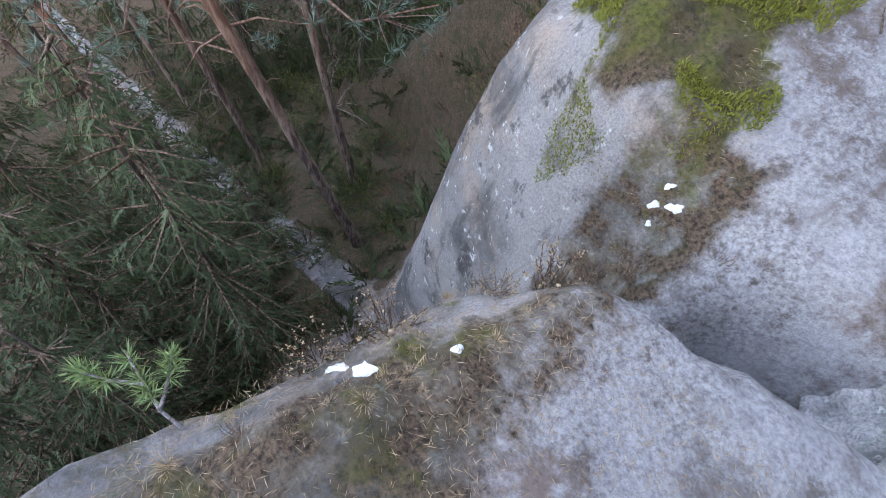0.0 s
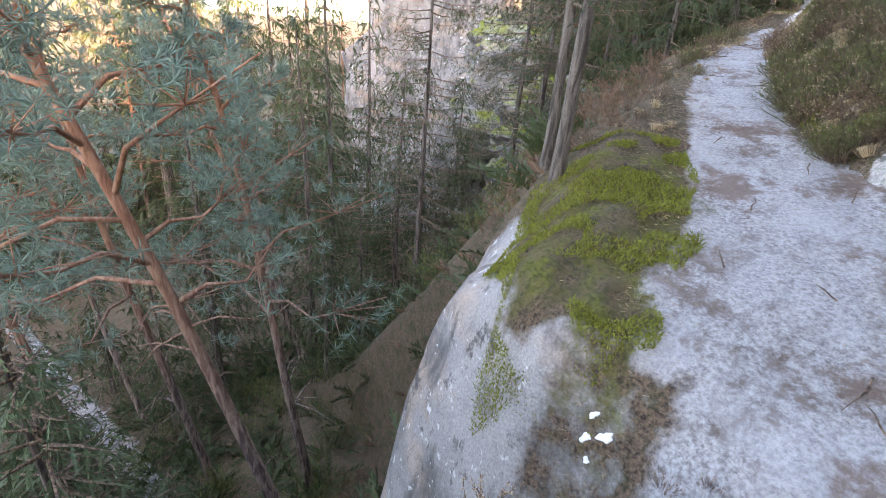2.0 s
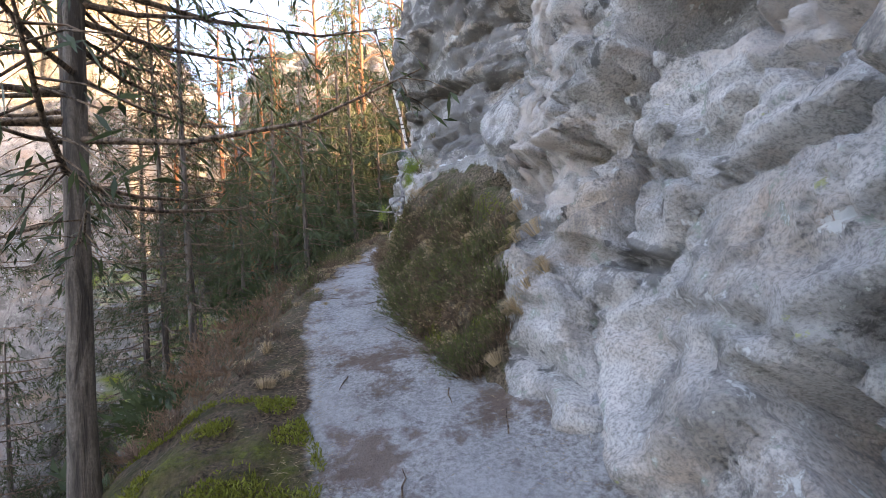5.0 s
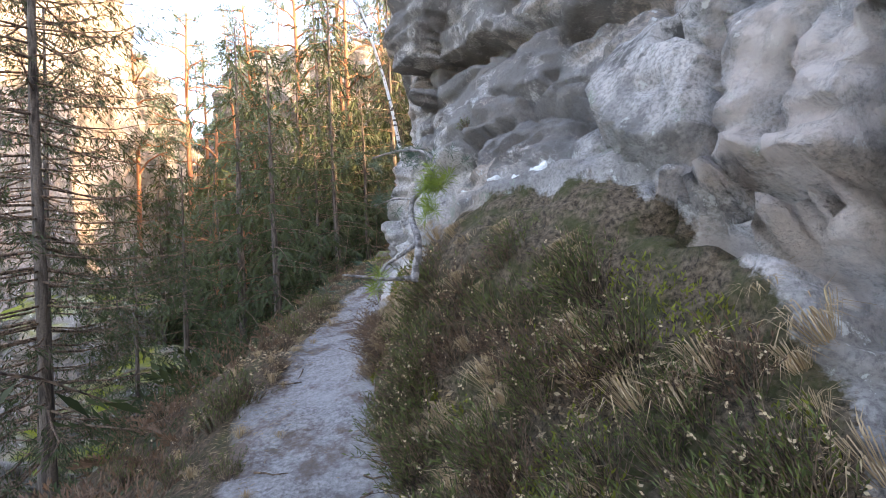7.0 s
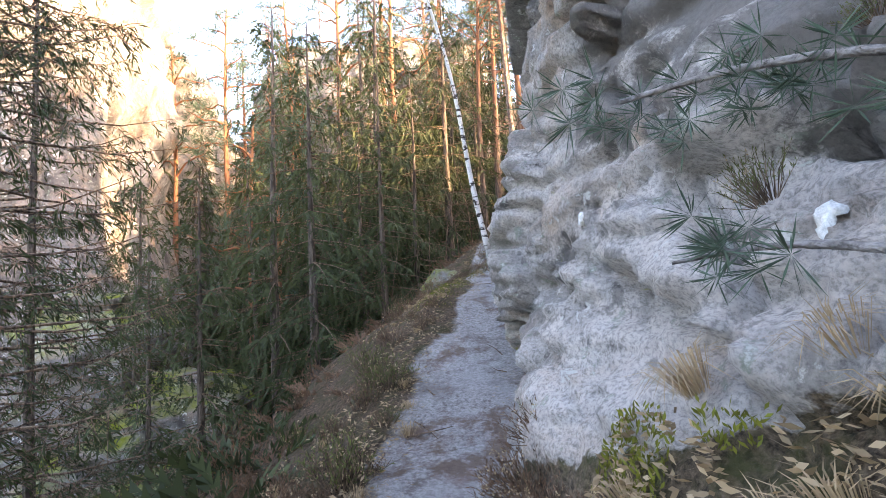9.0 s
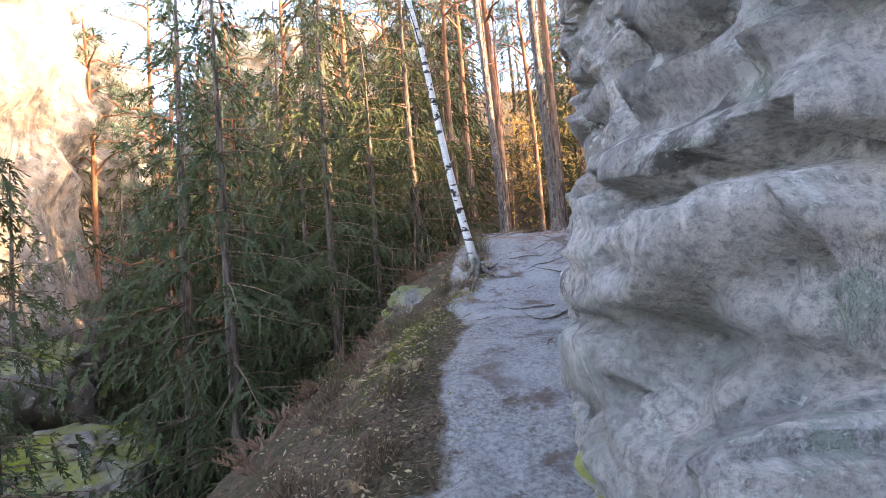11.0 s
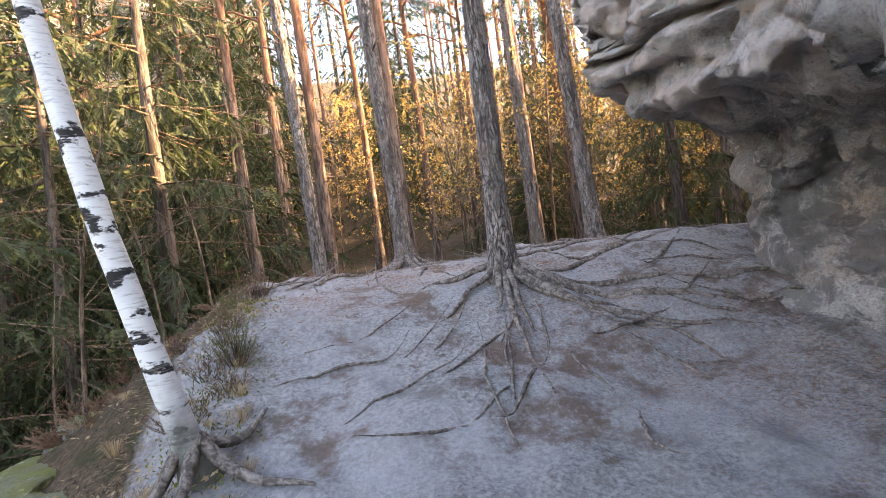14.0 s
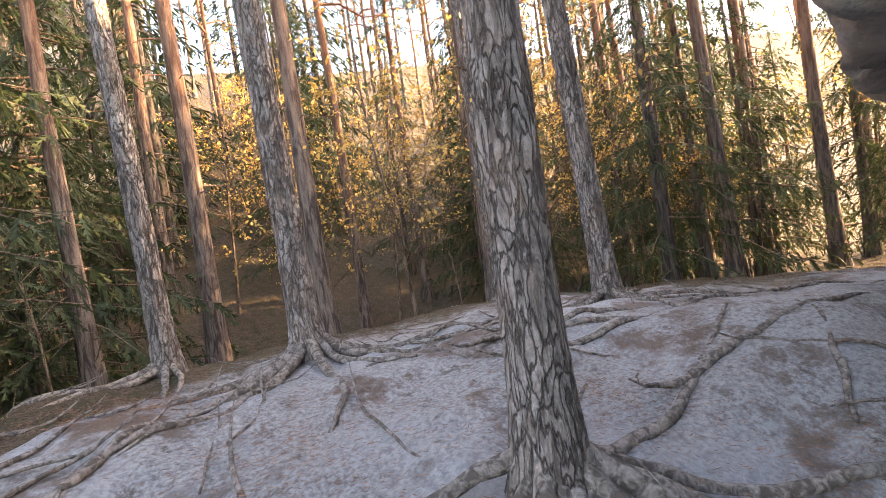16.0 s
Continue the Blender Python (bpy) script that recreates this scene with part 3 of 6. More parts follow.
# ---- the cliff beside the path: x at given heights over the path, station by station ----
H = [-0.6, 0, 0.4, 0.9, 1.5, 2.2, 3.2, 5, 8, 12]
CLIFF = {
    -9: [2.6, 2.6, 2.7, 2.8, 2.9, 3.0, 3.2, 3.4, 3.8, 4.5],
    -3: [1.9, 1.9, 2.0, 2.1, 2.2, 2.3, 2.6, 2.9, 3.3, 4],
    0: [1.6, 1.7, 1.85, 1.95, 2.0, 2.1, 2.4, 2.6, 3, 3.5],
    2.5: [0.9, 1.0, 1.2, 1.62, 1.74, 1.95, 2.5, 2.2, 2.6, 3],
    3.6: [1.0, 1.1, 1.36, 1.55, 1.78, 2.05, 2.6, 2.4, 2.6, 3],
    4.6: [0.8, 0.95, 1.15, 1.4, 1.65, 1.9, 2.4, 2.3, 2.6, 3],
    5.2: [0.3, 0.42, 0.75, 1.15, 1.36, 1.5, 1.9, 2.2, 2.6, 3],
    6.0: [-0.1, 0.0, 0.25, 0.95, 1.3, 1.42, 1.6, 2, 2.4, 3],
    6.6: [-0.3, -0.2, 0.1, 0.55, 1.15, 1.4, 1.6, 1.95, 2.3, 3],
    7.2: [-0.45, -0.36, -0.15, 0.02, 0.68, 1.45, 1.6, 1.9, 2.3, 3],
    7.9: [-0.62, -0.53, -0.33, -0.1, 0.18, 0.55, 0.9, 1.0, 1.6, 3],
    8.6: [-0.72, -0.62, -0.45, -0.22, -0.02, 0.26, 0.3, 0.2, 0.8, 2.5],
    9.4: [-0.75, -0.66, -0.56, -0.42, -0.3, -0.28, -0.3, -0.1, 0.5, 2],
    10.2: [-0.6, -0.55, -0.52, -0.5, -0.45, -0.35, -0.25, 0, 0.5, 2],
    10.8: [-0.35, -0.32, -0.45, -0.56, -0.55, -0.4, -0.2, 0.1, 0.6, 2],
    11.7: [-0.25, -0.25, -0.4, -0.42, -0.18, -0.1, 0, 0.2, 0.6, 2],
    12.5: [-0.25, -0.25, -0.2, -0.2, -0.12, -0.02, 0.05, 0.2, 0.6, 2],
    13.6: [0.0, 0.05, 0.1, 0.3, 0.58, 0.5, 0.4, 0.5, 0.8, 2],
    14.3: [0.3, 0.35, 0.45, 0.58, 0.68, 0.6, 0.5, 0.8, 1.2, 2.2],
    14.65: [0.8, 0.8, 0.85, 0.95, 1.05, 0.95, 0.9, 1.1, 1.6, 2.5],
    15.0: [2.2, 2.2, 2.3, 2.5, 2.3, 1.6, 1.4, 1.6, 2.0, 3],
    15.4: [3.1, 3.1, 3.3, 3.4, 3.0, 1.9, 1.8, 2.0, 2.4, 3],
    16.0: [3.3, 3.3, 3.6, 3.7, 3.3, 2.12, 2.0, 2.3, 2.8, 3.5],
    16.8: [3.5, 3.5, 3.75, 3.85, 3.6, 2.35, 2.25, 2.7, 3.2, 4.5],
    17.2: [3.9, 3.9, 4.0, 4.1, 3.8, 2.28, 2.2, 2.9, 3.5, 5],
    17.5: [4.4, 4.4, 4.5, 4.5, 4.3, 3.0, 2.7, 3.1, 3.8, 5.5],
    17.8: [5.2, 5.1, 5.1, 5.1, 5.0, 3.8, 3.4, 4, 5, 8],
    18.3: [8, 8, 8, 8, 8, 8, 8, 8.3, 9, 11],
    19.0: [13, 13, 13, 13, 13, 13, 13, 13, 13, 14],
}
# the lip of the overhang: x at 1.7 m, where it is not midway
LIP = {15.0: 1.9, 15.4: 2.0, 16.0: 2.25, 16.8: 2.58, 17.2: 2.62, 17.5: 3.1}
SY = sorted(CLIFF)
ST = np.array([CLIFF[k][:5] + [LIP.get(k, CLIFF[k][4] + 0.3 * (CLIFF[k][5] - CLIFF[k][4]))] + CLIFF[k][5:] for k in SY])
H = H[:5] + [1.7] + H[5:]


def cliff_x(y, h):
    cols = np.stack([np.interp(y, SY, ST[:, j]) for j in range(len(H))], 1)
    j = np.clip(np.searchsorted(H, h) - 1, 0, len(H) - 2)
    f = (h - np.array(H)[j]) / (np.array(H)[j + 1] - np.array(H)[j])
    f = f * f * (3 - 2 * f) * 0.5 + f * 0.5
    r = np.arange(len(y))
    return cols[r, j] * (1 - f) + cols[r, j + 1] * f


def bank_soil(y, h):
    """The earthy bank between the path and the foot of the rock."""
    top = np.interp(y, [2.6, 3.2, 4.6, 5.2, 5.7, 6.2, 6.8, 7.3, 7.9, 8.5, 9.2, 13], [-0.6, -0.6, -0.35, 0.45, 0.85, 1.15, 1.35, 1.25, 0.85, 0.4, 0.1, 0.05])
    return smooth(0.18, -0.12, h - top) * smooth(2.4, 3.0, y) * smooth(9.6, 9.0, y)


# hollows, slots and cracks: along the path, height, half-length, half-height, depth
CARVED = [(3.05, 0.70, 0.60, 0.10, 0.38), (4.6, 2.55, 0.45, 0.42, 0.50), (4.88, 1.6, 0.05, 0.8, 0.30), (5.4, 2.2, 0.05, 1.0, 0.30), (4.55, 0.90, 0.32, 0.06, 0.20), (12.75, 1.33, 0.30, 0.045, 0.20), (6.2, 1.36, 0.22, 0.04, 0.22), (11.35, 1.30, 0.05, 0.05, 0.14), (10.95, 1.30, 0.05, 0.03, 0.10), (3.0, 1.95, 1.2, 0.05, 0.16), (4.75, 1.25, 0.10, 0.35, 0.16), (5.0, 0.85, 0.20, 0.10, 0.14), (5.85, 2.2, 0.06, 1.3, 0.32), (6.5, 1.8, 0.05, 0.7, 0.26),
          (11.08, 1.68, 0.27, 0.24, 0.40), (11.55, 1.42, 0.05, 0.06, 0.14), (11.3, 1.40, 0.06, 0.08, 0.16), (11.1, 0.33, 0.34, 0.28, 0.26), (11.25, 0.62, 0.10, 0.13, 0.20), (13.4, 1.32, 0.65, 0.07, 0.24),
          (10.4, 1.36, 0.55, 0.035, 0.10), (10.2, 1.95, 0.5, 0.04, 0.10), (6.05, 1.22, 0.45, 0.05, 0.18), (12.6, 1.85, 0.5, 0.05, 0.16), (12.1, 0.95, 0.35, 0.03, 0.09), (8.9, 2.55, 1.0, 0.12, 0.30), (16.3, 2.12, 1.3, 0.035, 0.16), (15.7, 2.5, 0.12, 0.07, 0.14), (16.3, 2.42, 0.10, 0.06, 0.12), (16.8, 2.6, 0.14, 0.06, 0.12), (16.05, 2.7, 0.08, 0.05, 0.10), (7.6, 2.0, 0.7, 0.06, 0.18)]


def carve(y, h):
    wy, wh = y + 0.06 * fbm(y * 4, h * 4, y * 0, 3, 81), h + 0.05 * fbm(y * 3, h * 5, y * 0 + 3, 3, 82)
    out = np.zeros_like(y)
    for cy, ch, ry, rh, depth in CARVED:
        r = np.sqrt(((wy - cy) / ry) ** 2 + ((wh - ch) / rh) ** 2)
        out = np.minimum(out, -1.35 * depth * smooth(1.03, 0.75, r))
    return out


def build_cliff():
    ys = spaced((-9, 0.6, 0.25), (0.6, 14.3, 0.035), (14.3, 18.4, 0.02), (18.4, 19, 0.1))
    hs = spaced((-0.6, 3.2, 0.035), (3.2, 5, 0.08), (5, 12, 0.3))
    Y, Hh = np.meshgrid(ys, hs, indexing="ij")
    Y, Hh = Y.ravel(), Hh.ravel()
    X = cliff_x(Y, Hh)
    low = smooth(15.8, 17.0, Y)
    Z = np.interp(Y, GY, GZ) - 0.19 * smooth(16.2, 17.2, Y) + np.where(Hh > 3.2, 3.2 + (Hh - 3.2) * (1 - 0.65 * low), Hh)
    nu, nv = len(ys), len(hs)
    P = np.stack([X, Y, Z], 1).reshape(nu, nv, 3)
    for _ in range(4):
        Q = P.copy()
        Q[1:-1] = 0.5 * P[1:-1] + 0.25 * (P[2:] + P[:-2])
        Q[:, 1:-1] = 0.5 * Q[:, 1:-1] + 0.25 * (Q[:, 2:] + Q[:, :-2])
        P = Q
    du, dv = np.gradient(P, axis=0), np.gradient(P, axis=1)
    N = np.cross(dv, du)
    N /= np.linalg.norm(N, axis=2, keepdims=True) + 1e-9
    N = N.reshape(-1, 3)
    N[N[:, 0] > 0.6] *= -1
    P = P.reshape(-1, 3)
    x, y, z = P.T
    a = 0.20 * fbm(x * 0.8, y * 0.8, z * 0.9, 3, 3)
    wx, wy, wz = (x + 0.25 * fbm(x * 1.5, y * 1.5, z * 1.5, 2, 61), y + 0.25 * fbm(x * 1.5, y * 1.5, z * 1.5, 2, 62), z + 0.12 * fbm(x * 1.2, y * 1.2, z * 1.2, 2, 63))
    face, gap = facets(wx * 0.8, wy * 0.75, wz * 1.1, 5)
    blocks = 0.24 * (1 - 0.6 * smooth(14.6, 15.2, y)) * face - 0.15 * np.exp(-gap / 0.02)
    face2, gap2 = facets(wx * 2.0, wy * 1.8, wz * 5.0, 8)
    rough = smooth(-0.15, 0.35, fbm(x * 0.7, y * 0.7, z * 0.9, 3, 71))
    blocks = blocks + (0.35 + 0.65 * rough) * (0.065 * face2 - 0.045 * np.exp(-gap2 / 0.03))
    face3, gap3 = facets(wx * 5.5, wy * 5.0, wz * 9.0, 18)
    blocks = blocks + 0.024 * face3 * (0.4 + 0.6 * rough)
    bed = np.sin((wz + 0.08 * fbm(x, y, z * 0, 3, 66)) * 9.0)
    strata = 0.06 * fbm(x * 0.7, y * 0.7, z * 3.2, 4, 7) - 0.07 * smooth(0.90, 0.995, bed)
    crag = 0.085 * (0.5 - np.abs(fbm(x * 1.7, y * 1.7, z * 2.2, 4, 13)))
    fine = 0.03 * fbm(x * 9, y * 9, z * 11, 4, 19)
    pit = -0.16 * smooth(0.55, 0.8, fbm(x * 2.2, y * 2.2, z * 4.0, 3, 29))
    pit = pit - 0.09 * smooth(0.25, 0.5, fbm(x * 5, y * 5, z * 8, 3, 37)) * smooth(14.8, 15.3, y) * smooth(1.95, 2.15, Hh)
    strata = strata - 0.09 * smooth(0.35, 0.9, np.sin(wz * 12.0 + 1.5 * fbm(x, y, z, 2, 68))) * smooth(14.8, 15.3, y) * smooth(1.5, 1.7, Hh)
    small = -0.05 * smooth(0.45, 0.62, fbm(x * 8, y * 8, z * 9, 2, 31))
    soil = bank_soil(Y, Hh)
    d = a * 0.45 + (strata + crag + blocks) * (1 - 0.85 * soil) + fine + (pit + small) * smooth(0.4, 0.9, Hh) * (1 - soil)
    d = np.minimum(d * (1 - 0.10 * smooth(5.3, 4.9, Y) - 0.20 * smooth(8.2, 8.6, Y) * smooth(14.9, 14.3, Y) - 0.15 * smooth(14.3, 14.9, Y) ), 0.22 - 0.10 * smooth(14.6, 15.2, Y)) + carve(Y, Hh)
    P = P + N * d[:, None]
    # close the mass over the top and behind
    P = P.reshape(nu, nv, 3)
    back = []
    for dx, dz in ((0.8, 0.7), (2.5, 1.4), (6, 1.0), (8, -4), (8.5, -20)):
        r = P[:, -1:].copy()
        thin = smooth(15.0, 16.8, r[:, :, 1])
        r[:, :, 0] += dx * (1 - 0.62 * thin)
        r[:, :, 2] += (dz if dz < 0 else dz * (1 - 0.85 * thin)) + 0.4 * vnoise(r[:, :, 1] * 0.6, r[:, :, 0], r[:, :, 0] * 0, 3)
        back.append(r)
    P = np.concatenate([P] + back, 1)
    ob = part("sandstone_cliff", P.reshape(-1, 3), grid_faces(nu, nv + 5)[:, ::-1], MAT_ROCK)
    col = ob.data.color_attributes.new("cover", "FLOAT_COLOR", "POINT")
    cov = np.zeros((nu, nv + 5, 4), np.float32)
    cov[:, :nv, 0] = soil.reshape(nu, nv)
    yl = smooth(0.8, 0.3, Hh) * smooth(10.2, 10.7, Y) * smooth(12.0, 11.5, Y) * 0.62 + smooth(0.6, 0.2, np.abs(Hh - 1.9)) * smooth(3.2, 3.6, Y) * smooth(5.0, 4.4, Y) * 0.3
    cov[:, :nv, 1] = yl.reshape(nu, nv)
    col.data.foreach_set("color", cov.ravel())
    col = ob.data.color_attributes.new("skin", "FLOAT_COLOR", "POINT")
    cov = np.zeros((nu, nv + 5, 4), np.float32)
    crust = 0.60 * smooth(6.8, 7.6, Y) * smooth(10.2, 9.4, Y) * smooth(1.3, 1.8, Hh) + 0.42 * smooth(12.9, 13.3, Y) * smooth(14.8, 14.4, Y) * smooth(1.4, 1.1, Hh)
    # last term: shade under the overhang painted onto the column, not real crust
    crust = crust + 0.30 * smooth(6.6, 7.2, Y) * smooth(8.6, 8.0, Y) * smooth(1.0, 1.4, Hh) * smooth(2.1, 1.7, Hh) + 0.55 * smooth(15.2, 15.8, Y) * smooth(1.5, 1.2, Hh)
    crust = crust + 0.45 * smooth(11.9, 12.2, Y) * smooth(13.2, 12.9, Y) * smooth(1.25, 1.5, Hh) * smooth(2.1, 1.9, Hh)
    # two more darker bands, one along the ledge slot at 0.9 m
    crust = crust + 0.6 * smooth(4.2, 4.4, Y) * smooth(5.0, 4.8, Y) * smooth(0.75, 0.85, Hh) * smooth(1.08, 1.0, Hh) + 0.5 * smooth(3.1, 2.8, Y) * smooth(1.55, 1.62, Hh) * smooth(1.85, 1.75, Hh)
    # pinkish fresh rock; last two terms also paint in bounce and sky light
    fresh_and_lit = 0.55 * smooth(5.2, 5.6, Y) * smooth(6.9, 6.4, Y) * smooth(0.9, 1.2, Hh) + 0.6 * smooth(15.0, 15.6, Y) * smooth(1.45, 1.65, Hh) + 0.6 * smooth(5.0, 4.4, Y) * smooth(1.8, 2.1, Hh)
    green = 0.50 * smooth(10.0, 10.6, Y) * smooth(13.2, 12.6, Y) * smooth(1.35, 1.10, Hh) + 0.25 * smooth(5.0, 4.0, Y) * smooth(1.9, 1.5, Hh)
    for k, a in enumerate((crust, fresh_and_lit, green)):
        cov[:, :nv, k] = a.reshape(nu, nv)
    col.data.foreach_set("color", cov.ravel())
    tagged(ob, "grey weathered sandstone cliff with lichen, hollows and an overhang", "cliff", kind="structure")


build_cliff()


# ---- free-standing rocks ----
def rock_verts(size, seed, rings=40, segs=64, square=0.55, rough=0.12):
    """A rounded block of that size, layered and cracked, standing on z = 0."""
    th = np.linspace(0, math.pi, rings)
    ph = np.linspace(0, 2 * math.pi, segs, endpoint=False)
    T, F = np.meshgrid(th, ph, indexing="ij")

    def sp(v, e):
        return np.sign(v) * np.abs(v) ** e
    x = sp(np.sin(T), square) * sp(np.cos(F), square)
    y = sp(np.sin(T), square) * sp(np.sin(F), square)
    z = -sp(np.cos(T), square)
    X, Y, Z = x * size[0] / 2, y * size[1] / 2, (z + 1) * size[2] / 2
    k = 2.2 / min(size)
    face, gap = facets(X * k * 0.9, Y * k * 0.9, Z * k * 1.1, seed + 40)
    face2, gap2 = facets(X * k * 2.6, Y * k * 2.6, Z * k * 4.0, seed + 60)
    d = rough * min(size) * (0.8 * face - 0.7 * np.exp(-gap / 0.03) + 0.22 * face2 - 0.2 * np.exp(-gap2 / 0.05) + 0.5 * fbm(X * k * 0.6, Y * k * 0.6, Z * k * 0.5, 4, seed) + 0.6 * fbm(X * k, Y * k, Z * k * 2.6, 3, seed + 5) - 0.8 * np.abs(fbm(X * k * 1.4, Y * k * 1.4, Z * k * 0.5, 3, seed + 9)))
    r = np.hypot(x, y) + 1e-6
    V = np.stack([X + d * x / r * np.minimum(1, r * 2), Y + d * y / r * np.minimum(1, r * 2), Z + 0.4 * d * np.abs(z)], 2).reshape(-1, 3)
    i, j = np.meshgrid(np.arange(rings - 1), np.arange(segs), indexing="ij")
    a, b = (i * segs + j).ravel(), (i * segs + (j + 1) % segs).ravel()
    return V, np.stack([a, b, b + segs, a + segs], 1)


def rock(name, x, y, z, size, seed, mat, label, category="rock", turn=0.0, **kw):
    V, F = rock_verts(size, seed, **kw)
    ob = part(name, V, F, mat)
    ob.matrix_world = pose(x, y, z, 0, 0, turn)
    return tagged(ob, label, category)


FARLABEL = "tall pale sandstone rock tower standing among the trees"
rock("rock_tower", -19.8, 25.5, -16, (9, 13, 40), 101, MAT_FAR_ROCK, "huge pale sandstone tower with a sunlit top", "rock tower", 20, rings=150, segs=160, square=0.45, rough=0.10)
rock("rock_tower", -27, 40, -14, (14, 16, 36), 103, MAT_FAR_ROCK, FARLABEL, "rock tower", 5, rings=110, segs=110, square=0.45)
rock("rock_tower", -13, 47, -8, (11, 9, 31), 105, MAT_FAR_ROCK, FARLABEL, "rock tower", -10, rings=110, segs=110, square=0.45)
rock("rock_tower", -5, 50, -6, (12, 9, 30), 107, MAT_FAR_ROCK, FARLABEL, "rock tower", 12, rings=110, segs=110, square=0.45)
rock("rock_tower", -19, 52, -8, (10, 10, 27), 109, MAT_FAR_ROCK, FARLABEL, "rock tower", 0, rings=90, segs=90, square=0.5)



# ---- trees ----
def trunk_part(parent, pts, radii, mat, sides=12, ridges=0.0, seed=0, name="trunk", label=""):
    """A trunk along pts; ridges: depth of the bark's plates."""
    verts, faces = [], []
    tube(verts, faces, pts, radii, sides)
    V = np.array([tuple(v) for v in verts])
    if ridges:
        C = np.repeat(np.array([tuple(p) for p in pts]), sides, 0)
        D = V - C
        r = np.linalg.norm(D, axis=1, keepdims=True)
        ang = np.arctan2(D[:, 1], D[:, 0])
        n = np.abs(fbm(np.cos(ang) * 5.0, np.sin(ang) * 5.0, V[:, 2] * 3.2 + seed, 3, seed)) ** 0.8
        V = C + D * (1 + (ridges * (n - 0.35))[:, None] / np.maximum(r, 1e-3))
    return part(name, V, faces, mat, parent, label)


def trunk_line(height, lean=(0, 0), bend=0.1, n=24, seed=0):
    rng = random.Random(seed)
    a, b = rng.uniform(0, 6.28), rng.uniform(0, 6.28)
    out = []
    for i in range(n):
        f = i / (n - 1)
        out.append(Vector((lean[0] * f + bend * math.sin(a + f * 5) * f, lean[1] * f + bend * math.sin(b + f * 4) * f, height * f)))
    return out


def taper(n, r0, r1, flare=0.5):
    return [r1 + (r0 - r1) * (1 - i / (n - 1)) + r0 * flare * math.exp(-i / (n - 1) * 30) for i in range(n)]


def spruce(height, seed, step=0.32, spray=0.30, gap=0.17, low=0.08, spread=0.24, mat=None, sparse=1.0, fronds=True):
    """A spruce with hanging sprays, standing on the origin."""
    random.seed(seed)
    tree = new("spruce_tree")
    line = trunk_line(height, bend=0.08, n=14, seed=seed)
    trunk_part(tree, line, taper(14, 0.018 * height * 0.75, 0.012), MAT_DARK_BARK, 8)
    bv, bf, nv, nf = [], [], [], []
    z = low * height
    while z < height * 0.985:
        for _ in range(random.choice((3, 4, 5))):
            if random.random() > sparse:
                continue
            a = random.uniform(0, 2 * math.pi)
            L = ((height - z) * spread + 0.22) * random.uniform(0.65, 1.15)
            zz = z + random.uniform(-0.15, 0.15)
            o = Vector((math.cos(a), math.sin(a), 0))
            up = 0.35 if zz > 0.8 * height else -0.12
            pts = [Vector((0, 0, zz)), o * L * 0.5 + Vector((0, 0, zz + up * L * 0.4 - 0.05)), o * L + Vector((0, 0, zz + up * L * 0.5 - 0.16 * L))]
            tube(bv, bf, pts, [0.022, 0.014, 0.004], 3, False)
            n = max(2, int(L / gap))
            side = Vector((-o.y, o.x, 0))
            for k in range(n):
                f = (k + 1) / n
                p = pts[0].lerp(pts[1], f * 2) if f < 0.5 else pts[1].lerp(pts[2], f * 2 - 1)
                s = spray * (1.15 - 0.5 * f)
                if fronds:
                    for q in (-1, 1):
                        d = side * q * random.uniform(0.3, 0.9) + o * random.uniform(0.2, 0.7) + Vector((0, 0, random.uniform(-1.1, -0.1)))
                        frond(nv, nf, p, d, s * random.uniform(0.9, 1.5), spray * 0.16)
                    frond(nv, nf, p, o * 0.4 + Vector((random.gauss(0, .3), random.gauss(0, .3), random.uniform(-1.4, 0.2))), s * random.uniform(0.9, 1.7), spray * 0.16)
                    continue
                for q in (-1, 1):
                    d = side * q * random.uniform(0.5, 1.0) + o * random.uniform(0.2, 0.9) + Vector((0, 0, random.uniform(-0.7, 0.05)))
                    blade(nv, nf, p, d, s * random.uniform(0.7, 1.3), spray * 0.13, 0.35)
                    blade(nv, nf, p, d + Vector((random.gauss(0, .4), random.gauss(0, .4), -0.3)), s * random.uniform(0.4, 0.9), spray * 0.12, 0.3)
                blade(nv, nf, p, o * 0.5 + Vector((random.uniform(-.3, .3), random.uniform(-.3, .3), random.uniform(-1.0, -0.1))), s * random.uniform(0.7, 1.5), spray * 0.12, 0.25)
        z += step * random.uniform(0.8, 1.2)
    tagged(part("branchwork", bv, bf, MAT_TWIG, tree), kind="stuff")
    part("crown", nv, nf, mat or MAT_SPRUCE, tree, shade=False)
    return tree


def tuft(nv, nf, p, d, size, count=12):
    for _ in range(count):
        v = Vector((random.gauss(0, 1), random.gauss(0, 1), random.gauss(0.25, 1))).normalized() + d * 0.7
        blade(nv, nf, p, v, size * random.uniform(0.7, 1.2), size * 0.085)


